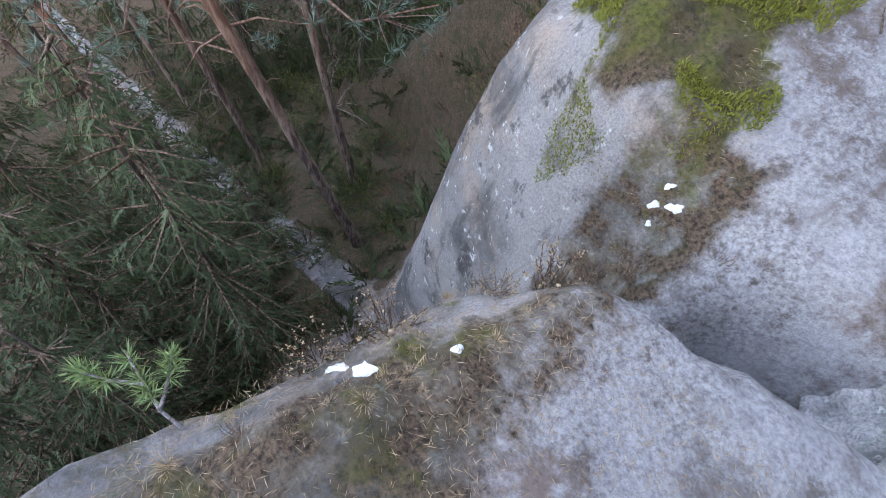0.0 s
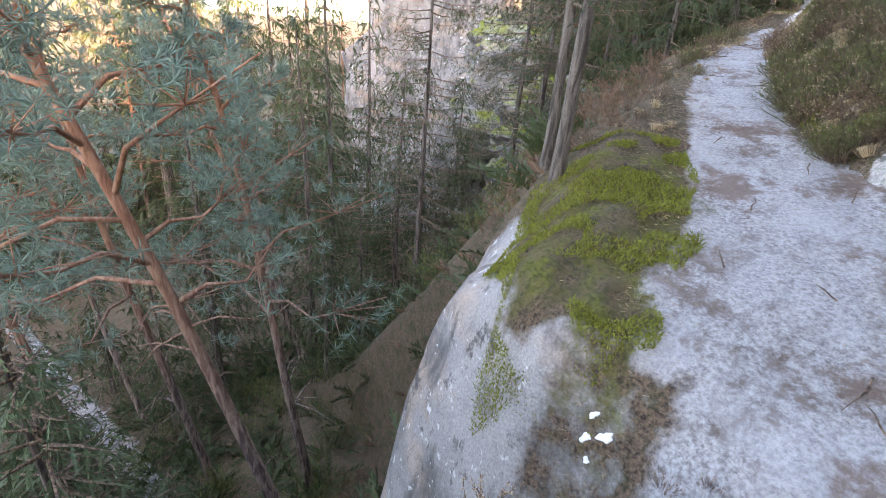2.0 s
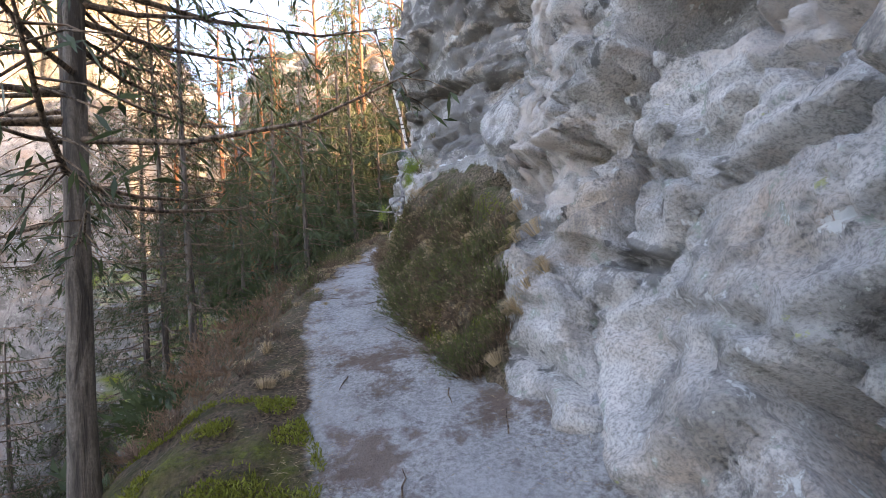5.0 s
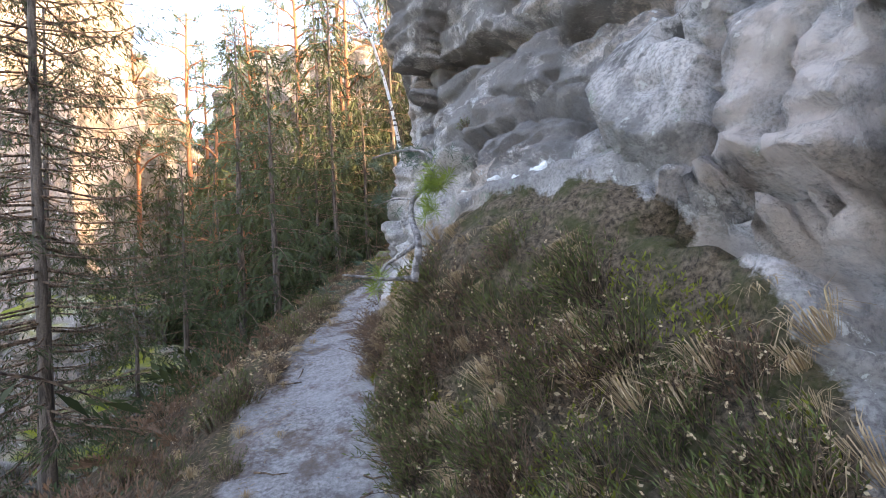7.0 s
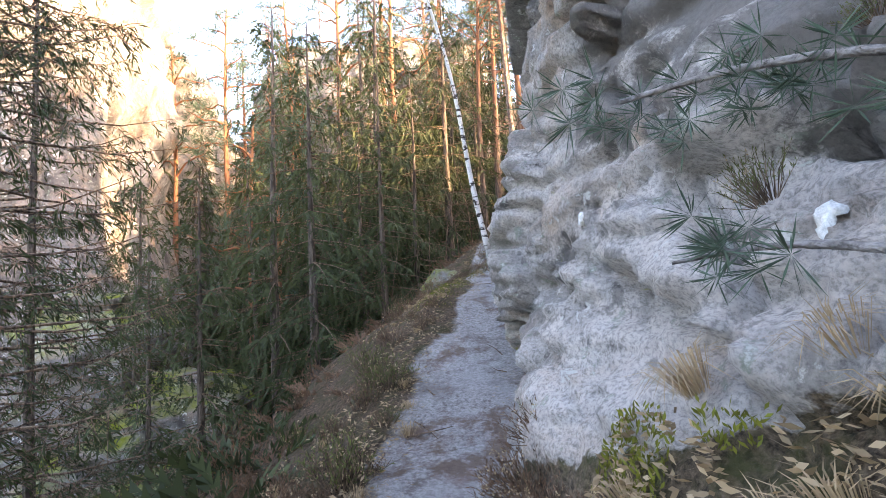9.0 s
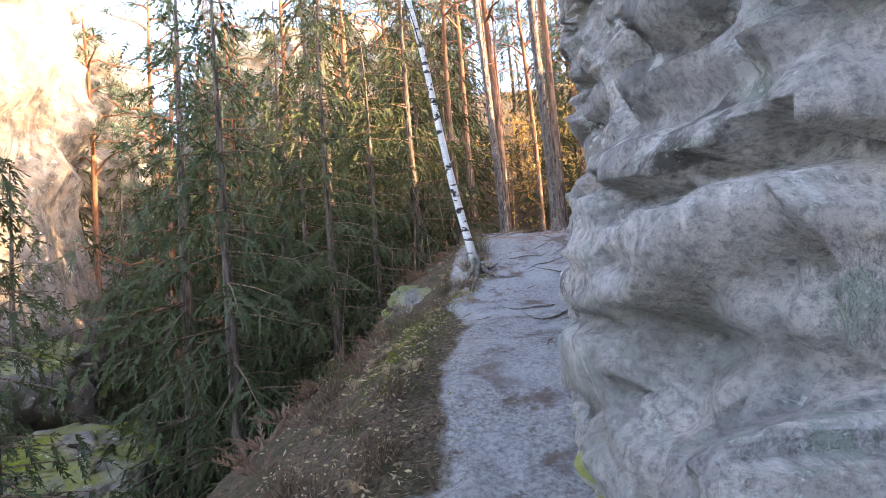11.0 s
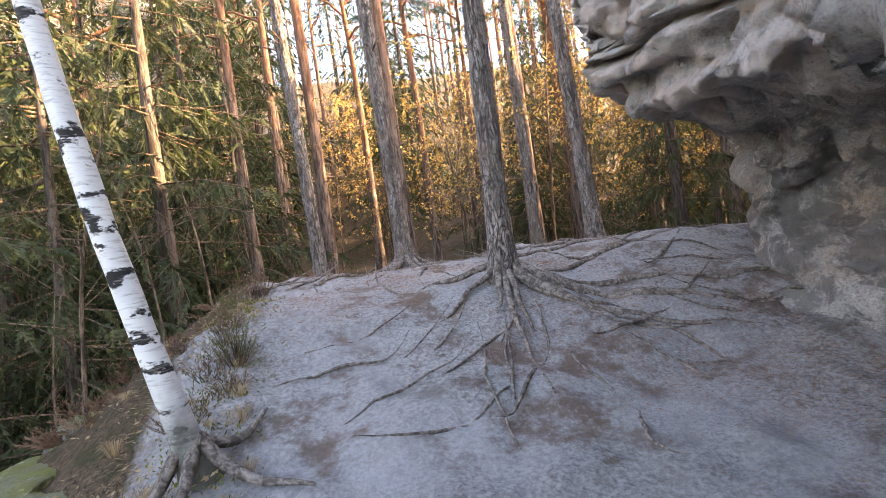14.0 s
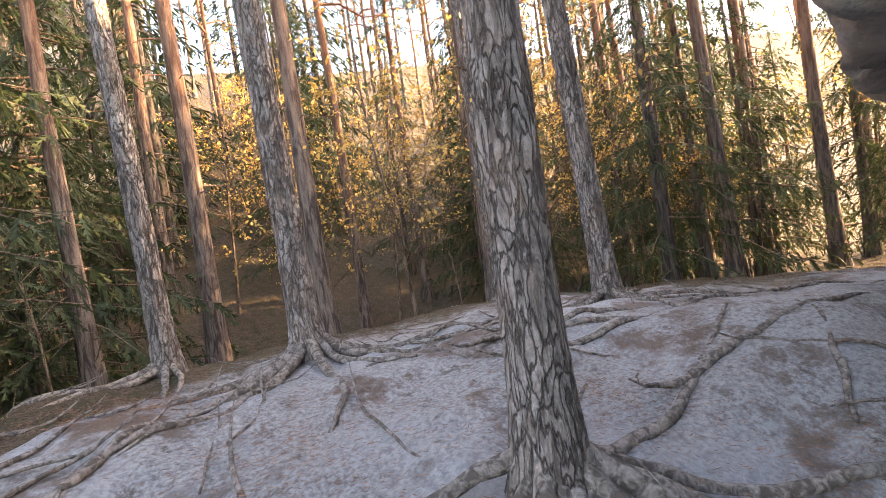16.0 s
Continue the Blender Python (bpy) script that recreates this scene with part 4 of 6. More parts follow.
def pine(height, r, seed, crown_from=0.6, spread=1.8, tufts=7, size=0.24, mat=None, lean=(0, 0), limbs=16, dead=8, count=12, sides=10):
    """A pine: bare trunk, dead stubs, limbs that carry tufts of needles."""
    random.seed(seed)
    tree = new("pine_tree")
    n = 26
    line = trunk_line(height, lean, 0.16, n, seed)
    trunk_part(tree, line, taper(n, r, r * 0.22), MAT_FOREST_BARK, sides)
    bv, bf, nv, nf = [], [], [], []

    def at(z):
        f = max(0, min(0.999, z / height)) * (n - 1)
        return line[int(f)].lerp(line[min(n - 1, int(f) + 1)], f - int(f))
    for _ in range(dead):
        z = random.uniform(0.18, crown_from) * height
        a = random.uniform(0, 6.283)
        o = Vector((math.cos(a), math.sin(a), random.uniform(-0.3, 0.3)))
        L = random.uniform(0.3, 1.2)
        p = at(z)
        tube(bv, bf, [p, p + o * L * 0.5 + Vector((0, 0, 0.05)), p + o * L + Vector((0, 0, -0.12 * L))], [0.02, 0.012, 0.004], 4, False)
    for i in range(limbs):
        f = i / limbs
        z = (crown_from + (1 - crown_from) * f) * height
        a = i * 2.4 + random.uniform(-0.5, 0.5)
        L = spread * (1.1 - 0.75 * f) * random.uniform(0.6, 1.2)
        o = Vector((math.cos(a), math.sin(a), 0))
        p = at(z)
        mid = p + o * L * 0.55 + Vector((0, 0, random.uniform(-0.05, 0.35) * L))
        end = mid + o * L * 0.5 + Vector((random.uniform(-.2, .2), random.uniform(-.2, .2), random.uniform(0.0, 0.35))) * L
        tube(bv, bf, [p, p.lerp(mid, 0.5) + Vector((0, 0, 0.08 * L)), mid, end], [r * 0.32, r * 0.24, r * 0.17, 0.008], 5, False)
        for k in range(tufts):
            q = mid.lerp(end, random.uniform(-0.3, 1.0)) + Vector((random.gauss(0, .22), random.gauss(0, .22), random.gauss(0.05, .14))) * L * 0.7
            tube(bv, bf, [mid.lerp(end, 0.3), q], [0.012, 0.004], 3, False)
            for _ in range(3):
                tuft(nv, nf, q + Vector((random.gauss(0, .13), random.gauss(0, .13), random.gauss(0, .08))), o * 0.6 + Vector((0, 0, 0.3)), size, count)
    tagged(part("branchwork", bv, bf, MAT_FOREST_BARK, tree), kind="stuff")
    part("crown", nv, nf, mat or MAT_PINE, tree, shade=False)
    return tree


def twiggy(name, height, r, seed, leaves=0, mat=None, bark=None, levels=3, droop=0.0, forks=5, up=0.8, from_=0.2, leaf=0.05):
    """A bare tree or shrub of forking twigs, with a few leaves or none."""
    random.seed(seed)
    tree = new(name)
    line = trunk_line(height, (random.uniform(-.12, .12) * height, random.uniform(-.12, .12) * height), 0.12, 12, seed)
    trunk_part(tree, line, taper(12, r, r * 0.2, 0.2), bark or MAT_TWIG, 7)
    bv, bf, nv, nf = [], [], [], []

    def grow(p, d, L, rr, lev):
        q = p + d * L * 0.5 + Vector((random.gauss(0, .06), random.gauss(0, .06), random.gauss(0, .05))) * L
        e = q + (d + Vector((0, 0, -droop))) * L * 0.5
        tube(bv, bf, [p, q, e], [rr, rr * 0.7, rr * 0.35], 3, False)
        if lev == 0:
            for _ in range(leaves):
                blade(nv, nf, p.lerp(e, random.random()), (random.gauss(0, 1), random.gauss(0, 1), random.gauss(-.2, 1)), leaf * random.uniform(0.7, 1.4), leaf * 0.6)
            return
        for _ in range(random.choice((2, 3, 3))):
            f = random.uniform(0.25, 1.0)
            s = p.lerp(q, f * 2) if f < 0.5 else q.lerp(e, f * 2 - 1)
            v = (d + Vector((random.gauss(0, .6), random.gauss(0, .6), random.gauss(0.1, .4)))).normalized()
            grow(s, v, L * random.uniform(0.4, 0.65), rr * 0.55, lev - 1)
    for i in range(int(forks * height)):
        f = random.uniform(from_, 0.98)
        j = f * 11
        p = line[int(j)].lerp(line[min(11, int(j) + 1)], j - int(j))
        a = random.uniform(0, 6.283)
        d = Vector((math.cos(a), math.sin(a), random.uniform(up - 0.4, up + 0.3))).normalized()
        grow(p, d, height * (0.30 * (1 - f) + 0.10) * random.uniform(0.7, 1.2), max(0.004, r * 0.35 * (1.1 - f)), levels - 1)
    tagged(part("branchwork", bv, bf, bark or MAT_TWIG, tree), kind="stuff")
    if nv:
        part("crown", nv, nf, mat or MAT_LEAVES, tree, shade=False)
    return tree


def dead_spruce(height, r, seed, reach=1.6, start=0.25, needles=1.0):
    """A slim spruce whose long level branches have lost most needles and trail fine twigs."""
    random.seed(seed)
    tree = new("spruce_tree")
    line = trunk_line(height, (random.uniform(-.1, .1), 0.1), 0.1, 20, seed)
    trunk_part(tree, line, taper(20, r, 0.02, 0.3), MAT_DARK_BARK, 10, 0.008, seed)
    bv, bf, nv, nf = [], [], [], []
    z = start * height
    while z < height * 0.97:
        for _ in range(random.choice((2, 3))):
            a = random.uniform(0, 6.283)
            L = reach * random.uniform(0.5, 1.15) * (1.15 - 0.6 * z / height)
            o = Vector((math.cos(a), math.sin(a), 0))
            j = z / height * 19
            p = line[int(j)]
            p = Vector((p.x, p.y, z + random.uniform(-.1, .1)))
            pts = [p, p + o * L * 0.35 + Vector((0, 0, -0.05 * L)), p + o * L * 0.7 + Vector((0, 0, -0.04 * L)), p + o * L + Vector((0, 0, 0.05 * L))]
            tube(bv, bf, pts, [0.02, 0.014, 0.009, 0.003], 4, False)
            for k in range(int(L * 11)):
                f = random.uniform(0.2, 1.0) * 2.999
                s = pts[int(f)].lerp(pts[int(f) + 1], f - int(f))
                d = Vector((-o.y, o.x, 0)) * random.choice((-1, 1)) * random.uniform(0.3, 1) + o * 0.6 + Vector((0, 0, random.uniform(-0.9, 0.1)))
                tl = random.uniform(0.15, 0.45)
                e = s + d.normalized() * tl + Vector((0, 0, -0.08))
                tube(bv, bf, [s, s.lerp(e, 0.5) + Vector((0, 0, 0.02)), e], [0.005, 0.003, 0.0015], 3, False)
                for _ in range(int(6 * needles)):
                    blade(nv, nf, s.lerp(e, random.uniform(0.2, 1)), d + Vector((random.gauss(0, .7), random.gauss(0, .7), random.gauss(-.3, .6))), 0.10, 0.018, 0.2)
        z += 0.24 * random.uniform(0.7, 1.3)
    tagged(part("branchwork", bv, bf, MAT_TWIG, tree), kind="stuff")
    part("crown", nv, nf, MAT_SPRUCE, tree, shade=False)
    return tree


class Kind:
    """One sort of thing in a few shapes; put() sets the next one down."""

    def __init__(self, shapes, label, category, group):
        self.shapes, self.used, self.n = shapes, set(), 0
        for s in shapes:
            tagged(s, label, category, group)

    def put(self, x, y, z=None, turn=None, size=1.0, which=None):
        k = self.n % len(self.shapes) if which is None else which
        self.n += 1
        if z is None:
            z = gz(x, y) - 0.05
        turn = random.uniform(0, 360) if turn is None else turn
        m = pose(x, y, z, 0, 0, turn)
        s = self.shapes[k]
        if k not in self.used:
            self.used.add(k)
            s.matrix_basis = m
            return s
        return copy_thing(s, m @ Matrix.Scale(size, 4))


SPRUCE = Kind([spruce(11, 11, 0.44, 0.32, 0.27), spruce(13, 12, 0.48, 0.34, 0.29), spruce(9, 13, 0.40, 0.31, 0.26, spread=0.28)], "dark green spruce with hanging sprays of needles", "spruce tree", "spruces in the valley")
FAR_SPRUCE = Kind([spruce(14, 21, 0.62, 0.62, 0.42, fronds=False), spruce(17, 22, 0.68, 0.68, 0.46, spread=0.2, fronds=False)], "tall dark spruce of the far forest", "spruce tree", "far spruces")
PINE = Kind([pine(14, 0.15, 31), pine(16, 0.17, 32, 0.55), pine(13, 0.13, 33, 0.65)], "tall pine with a bare orange-topped trunk and blue-green crown", "pine tree", "pines of the forest")
FAR_PINE = Kind([pine(15, 0.16, 36, 0.5, 2.3, 5, 0.42, count=6, sides=7), pine(17, 0.18, 37, 0.6, 2.2, 5, 0.42, count=6, sides=7)], "tall pine of the far forest", "pine tree", "far pines")
SHRUB = Kind([twiggy("bare_sapling", 4.5, 0.03, 41, 3, leaf=0.07), twiggy("bare_sapling", 7, 0.05, 42, 4, leaf=0.09), twiggy("bare_sapling", 3.2, 0.02, 43, 0), twiggy("bare_sapling", 5.5, 0.04, 44, 6, leaf=0.08)], "slim leafless sapling with fine brown twigs", "sapling", "saplings under the pines")

# pines on the valley floor below the outcrop
VPINE = Kind([pine(11, 0.10, 51, 0.42, 1.7, 11, 0.15, limbs=22, count=19, mat=MAT_BLUE_PINE), pine(12.5, 0.115, 52, 0.45, 2.0, 11, 0.15, limbs=24, count=19, mat=MAT_BLUE_PINE), pine(10, 0.09, 53, 0.5, 1.5, 11, 0.15, limbs=18, count=19, mat=MAT_BLUE_PINE)], "slim valley pine with orange limbs and blue-green needles", "pine tree", "pines on the valley floor")
NEAR_SPRUCE = Kind([spruce(6.2, 14, 0.20, 0.17, 0.11, spread=0.30, mat=MAT_GREEN_SPRUCE), spruce(5.2, 15, 0.20, 0.17, 0.11, spread=0.32, mat=MAT_GREEN_SPRUCE)], "dense young spruce with fine green needles", "spruce tree", "young spruces below the outcrop")
VALLEY = [(-4.2, 3.0, 1, 60), (-7.8, 3.0, 0, 10), (-7.8, 1.4, 2, 130), (-5.8, 4.2, 0, 200), (-10.9, 7.6, 1, 300), (-12, 3.0, 2, 20), (-13.5, 0.5, 0, 90), (-10.5, -2.0, 1, 0), (-14, 9, 0, 45)]
for x, y, k, a in VALLEY:
    VPINE.put(x, y, None, a, which=k).matrix_basis = pose(x, y, gz(x, y) - 0.1, 12 if k == 1 else 7, -9 if k == 1 else -3, 0) @ pose(0, 0, 0, 0, 0, a)
for x, y, s in ((-3.7, 0.3, 0.9), (-4.7, -1.0, 1.0), (-5.8, 0.5, 0.85), (-4.0, -2.5, 1.1), (-6.4, -2.2, 1.05), (-5.2, 1.5, 0.6), (-7.8, -1.0, 1.0), (-3.1, -1.3, 0.85), (-7.4, 0.6, 0.8)):
    NEAR_SPRUCE.put(x, y, None, None, s)
for x, y, s in ((-11.5, 8.3, 1.1), (-13.8, 11, 1.0), (-9.8, 10.6, 0.75), (-16, 7, 1.0), (-15, 14, 0.95), (-18, 10, 1.0), (-8.7, 6.8, 0.5), (-12, 5.2, 0.8), (-14.5, 3, 0.85), (-17, 1, 0.9), (-12.5, -1.5, 0.8), (-10, -5, 0.8), (-15, -4, 0.9), (-12.2, 14.5, 0.7), (-19, 15, 0.8), (-10.8, 3.4, 0.55), (-9.3, 8.6, 0.45)):
    SPRUCE.put(x, y, None, None, s)

random.seed(5)
# spruces that fill the gorge between the path and the far rocks
for x, y, s in ((-2.7, 21.6, 0.75), (-3.4, 19.8, 0.7), (-1.7, 23.2, 0.8), (-0.6, 25.6, 0.9), (-4.6, 17.5, 0.85), (-6.4, 19.5, 1.0), (-4.4, 21.5, 0.9), (-8.0, 21.5, 1.05), (-5.8, 24, 1.05), (-3.2, 24.5, 0.85), (-9.8, 18.5, 0.85), (-11.5, 21, 1.0), (-7.6, 27, 1.1),
                (-3.8, 28, 1.0), (-10.5, 26, 1.1), (-13.5, 25, 1.0), (-1.6, 27, 0.9), (-6.0, 31, 1.1), (-9.5, 31.5, 1.2), (-13, 30, 1.1), (-2.2, 32, 1.1), (-16, 31, 1.0), (-5.2, 14.0, 0.6), (-7.4, 15.8, 0.7), (-8.4, 12.5, 0.65), (-10.5, 14.5, 0.75)):
    SPRUCE.put(x, y, None, None, s * (1.12 if y > 17 else 1.0))
for x, y, s in ((-4.2, 23.6, 1.25), (-7.2, 24.2, 1.4), (-9.8, 24.8, 1.3), (-5.4, 26.6, 1.4), (-2.2, 28.0, 1.2)):
    SPRUCE.put(x, y, None, None, s)
for _ in range(26):
    FAR_SPRUCE.put(random.uniform(-22, 2), random.uniform(33, 44), None, None, random.uniform(0.8, 1.15))
for _ in range(46):
    x, y = random.uniform(-1.5, 34), random.uniform(27, 62)
    FAR_PINE.put(x, y, None, None, random.uniform(0.85, 1.2))
for _ in range(20):
    x, y = random.uniform(3, 30), random.uniform(29, 50)
    if abs(x - 4 - (y - 18) * 0.3) > 2:
        FAR_SPRUCE.put(x, y, None, None, random.uniform(0.45, 1.0))
for x, y, s in ((9, 23.5, .5), (11.5, 22.2, .6), (13, 25, .8), (8, 27, .7), (15, 21.5, .8), (16, 24, .9), (10.5, 28.5, .8), (18, 20.5, .9), (13.5, 20.3, .5), (6.8, 29.5, .7)):
    SPRUCE.put(x, y, None, None, s)
for x, y, k in ((2.6, 23.6, 0), (5.4, 23.2, 1), (7.4, 24.4, 2), (4.2, 26.6, 0), (1.2, 25.8, 1), (6.3, 27.6, 2), (9.2, 21.4, 0), (8.6, 26.2, 1), (11, 24.6, 2), (3.2, 29.5, 1), (-0.4, 24.8, 2), (12.6, 22.6, 1)):
    PINE.put(x, y, None, None, random.uniform(0.85, 1.1), which=k)
for _ in range(48):
    x, y = random.uniform(-3.5, 20), random.uniform(21.5, 40)
    if y > 22.3 or x < 0.2 or x > 5.5:
        SHRUB.put(x, y, None, None, random.uniform(0.6, 1.25), which=2 if x < 0.5 else None)
for x, y in ((-1.6, 18.6), (-2.1, 19.4), (-1.3, 20.2), (-0.9, 21.2), (-3.0, 18.2)):
    SHRUB.put(x, y, None, None, random.uniform(0.6, 1.0), which=2)
for _ in range(20):
    SPRUCE.put(random.uniform(7, 21), random.uniform(21, 31), None, None, random.uniform(0.5, 0.95))
for _ in range(14):
    SHRUB.put(random.uniform(6, 18), random.uniform(20.5, 28), None, None, random.uniform(0.7, 1.2))
for _ in range(8):
    PINE.put(random.uniform(7, 20), random.uniform(20.5, 30), None, None, random.uniform(0.85, 1.1))
# the far side of the valley
for _ in range(62):
    a, d = radians(random.uniform(38, 128)), random.uniform(26, 95)
    x, y = -math.sin(a) * d, math.cos(a) * d
    if abs(x + 21) < 8 and abs(y - 23) < 11 or abs(x + 27) < 10 and abs(y - 40) < 11:
        continue
    (FAR_SPRUCE if random.random() < 0.5 else FAR_PINE).put(x, y, None, None, random.uniform(0.8, 1.3))
for _ in range(34):
    x, y = random.uniform(-46, -30), random.uniform(-4, 24)
    FAR_SPRUCE.put(x, y, None, None, random.uniform(1.15, 1.5))
for x, y, s in ((-4.5, 30, 1.35), (-8.5, 33.5, 1.4), (-12, 35, 1.45), (-2.5, 35, 1.3), (-16, 37, 1.4), (-6.5, 38, 1.5), (-10.5, 29, 1.2), (-15, 33, 1.3), (0.5, 32, 1.2), (-19, 34, 1.3), (-13.5, 40, 1.5), (-3.8, 41, 1.4)):
    FAR_PINE.put(x, y, None, None, s)
for _ in range(14):
    x = random.uniform(-24, 2)
    y = random.uniform(46, 53)
    FAR_PINE.put(x, y, random.uniform(18.5, 21.5), None, random.uniform(0.35, 0.55))

# slim trees on the edge of the path
DEADS = Kind([dead_spruce(8.5, 0.062, 61, 1.7, 0.22, 0.5)], "slim half-dead spruce with long level twiggy branches", "spruce tree", "half-dead spruces")
DEADS.put(-1.44, 4.08, None, 200)
DEADS.put(-1.80, 4.55, None, 20, 0.9)
DEADT = Kind([dead_spruce(13, 0.11, 65, 2.7, 0.18, 1.0)], "tall half-dead spruce with level dry branches", "spruce tree", "half-dead spruces")
DEADT.put(-7.4, 13.4, None, 80)
DEADT.put(-3.6, 8.8, None, 10, 0.6)
DEADT.put(-5.2, 10.6, None, 200, 0.75)
DEADT.put(-7.6, 9.2, None, 150, 0.8)
tagged(pine(17, 0.2, 71, 0.55, 2.2, lean=(0.2, 0)), "tall pine with an orange upper trunk beside the gorge", "pine tree").matrix_basis = pose(-9.6, 24.5, gz(-9.6, 24.5) - 0.1, 0, 0, 40)



# ---- the pines on the knoll, with their roots ----
def root_line(x, y, angle, length, wander, seed, lift=0.4, r=0.05):
    rng = random.Random(seed)
    pts, radii = [], []
    n = max(8, int(length / 0.09))
    a = radians(angle)
    for i in range(n):
        f = i / (n - 1)
        rr = r * (1 - 0.85 * f) + 0.004
        pts.append((x, y, rr * lift + 0.16 * math.exp(-f * length / 0.22) + 0.018 * math.sin(f * length * 6 + seed)))
        radii.append(rr)
        a += rng.gauss(0, wander)
        x, y = x + math.cos(a) * length / n, y + math.sin(a) * length / n
    G = ground_z(np.array([p[0] for p in pts]), np.array([p[1] for p in pts]))
    return [Vector((p[0], p[1], p[2] + g)) for p, g in zip(pts, G)], radii


def knoll_pine(x, y, r, height, lean, seed, roots, label, bark=None):
    tree = new("pine_tree")
    z0 = gz(x, y) - 0.06
    tree.matrix_basis = pose(x, y, z0)
    n = 150
    line = trunk_line(height, lean, 0.05, n, seed)
    radii = [r * (1 - 0.55 * i / (n - 1)) + r * 0.75 * math.exp(-i / (n - 1) * height / 0.22) for i in range(n)]
    trunk_part(tree, line, radii, bark or MAT_PINE_BARK, 48, 0.014, seed)
    bv, bf, nv, nf = [], [], [], []
    random.seed(seed)
    for i in range(10):
        z = random.uniform(0.25, 0.62) * height
        a = random.uniform(0, 6.283)
        L = random.uniform(0.2, 0.9)
        p = line[int(z / height * (n - 1))]
        o = Vector((math.cos(a), math.sin(a), random.uniform(-.2, .4)))
        tube(bv, bf, [p, p + o * L * 0.5, p + o * L + Vector((0, 0, -.1 * L))], [0.022, 0.014, 0.005], 4)
    for i in range(14):
        z = (0.66 + 0.33 * i / 14) * height
        a = i * 2.4
        L = random.uniform(0.8, 1.9)
        o = Vector((math.cos(a), math.sin(a), 0.25))
        p = line[int(z / height * (n - 1))]
        e = p + o * L
        tube(bv, bf, [p, p.lerp(e, 0.5) + Vector((0, 0, .1)), e], [r * .3, r * .2, 0.01], 5)
        for _ in range(16):
            tuft(nv, nf, e + Vector((random.gauss(0, .35), random.gauss(0, .35), random.gauss(0, .2))), o * 0.5, 0.2, 10)
    tagged(part("branchwork", bv, bf, MAT_FOREST_BARK, tree), kind="stuff")
    part("crown", nv, nf, MAT_PINE, tree, shade=False)
    for i, (ang, length, rr, wander) in enumerate(roots):
        pts, radii = root_line(x + math.cos(radians(ang)) * r * 0.7, y + math.sin(radians(ang)) * r * 0.7, ang, length, wander, seed * 31 + i, -0.1, rr * 0.66)
        v, f = [], []
        tube(v, f, [p - Vector((x, y, z0)) for p in pts], radii, 8)
        part("root", v, f, MAT_ROOT, tree)
    return tagged(tree, label, "pine tree", "pines on the knoll")


knoll_pine(1.86, 17.94, 0.108, 11, (0.4, 0.1), 81,
           [(245, 1.5, 0.045, 0.05), (262, 0.75, 0.05, 0.12), (300, 1.6, 0.075, 0.10), (318, 2.6, 0.085, 0.06), (345, 3.2, 0.05, 0.05), (5, 2.2, 0.05, 0.10), (280, 1.1, 0.035, 0.25), (200, 0.9, 0.04, 0.2), (150, 1.0, 0.05, 0.15), (60, 1.0, 0.05, 0.2), (225, 0.5, 0.05, 0.2)],
           "grey-barked pine with sprawling bare roots on sand")
knoll_pine(1.64, 20.47, 0.112, 12, (-0.15, 0.1), 83,
           [(195, 1.8, 0.06, 0.08), (215, 2.6, 0.07, 0.08), (235, 2.2, 0.06, 0.10), (262, 1.7, 0.06, 0.12), (330, 1.8, 0.06, 0.10), (355, 2.4, 0.05, 0.08), (300, 1.2, 0.05, 0.15)],
           "thick pine with plated bark and exposed roots")
knoll_pine(0.62, 21.78, 0.102, 12, (-0.35, 0.2), 85,
           [(200, 1.6, 0.05, 0.1), (230, 1.8, 0.05, 0.1), (260, 1.4, 0.05, 0.12), (290, 1.5, 0.04, 0.1)],
           "pine with plated grey bark at the knoll's edge")
knoll_pine(4.4, 19.9, 0.118, 12, (-0.3, 0.3), 87,
           [(200, 1.7, 0.05, 0.1), (240, 1.2, 0.05, 0.15), (330, 1.9, 0.05, 0.08), (10, 1.6, 0.04, 0.1), (170, 1.6, 0.045, 0.1)],
           "dark-barked pine leaning slightly on the knoll")
knoll_pine(4.9, 22.4, 0.12, 13, (0.1, 0.2), 89, [(250, 1.2, 0.05, 0.1), (200, 1.4, 0.05, 0.1)], "pine with a sunlit pale trunk behind the knoll")

# single roots that cross the sand
LOOSE_ROOTS = [(0.35, 13.2, 62, 1.9, 0.028, 0.06), (-0.35, 13.9, 40, 1.5, 0.022, 0.1), (-0.5, 14.6, 25, 1.7, 0.02, 0.12), (0.9, 16.3, 35, 1.9, 0.024, 0.14), (1.5, 15.7, 80, 1.4, 0.025, 0.2), (2.2, 18.9, 355, 3.0, 0.05, 0.06),
               (2.4, 19.5, 340, 3.4, 0.045, 0.05), (2.6, 18.2, 350, 2.2, 0.06, 0.06), (3.0, 17.5, 10, 1.5, 0.04, 0.1), (1.9, 16.9, 15, 1.9, 0.03, 0.08), (2.2, 19.2, 12, 2.8, 0.06, 0.06), (0.2, 16.4, 30, 1.1, 0.02, 0.2), (1.0, 19.3, 250, 1.6, 0.03, 0.12), (0.4, 19.9, 225, 1.6, 0.03, 0.12), (3.1, 16.8, 340, 0.9, 0.03, 0.1), (2.9, 19.9, 5, 2.4, 0.04, 0.06)]
rng = random.Random(19)
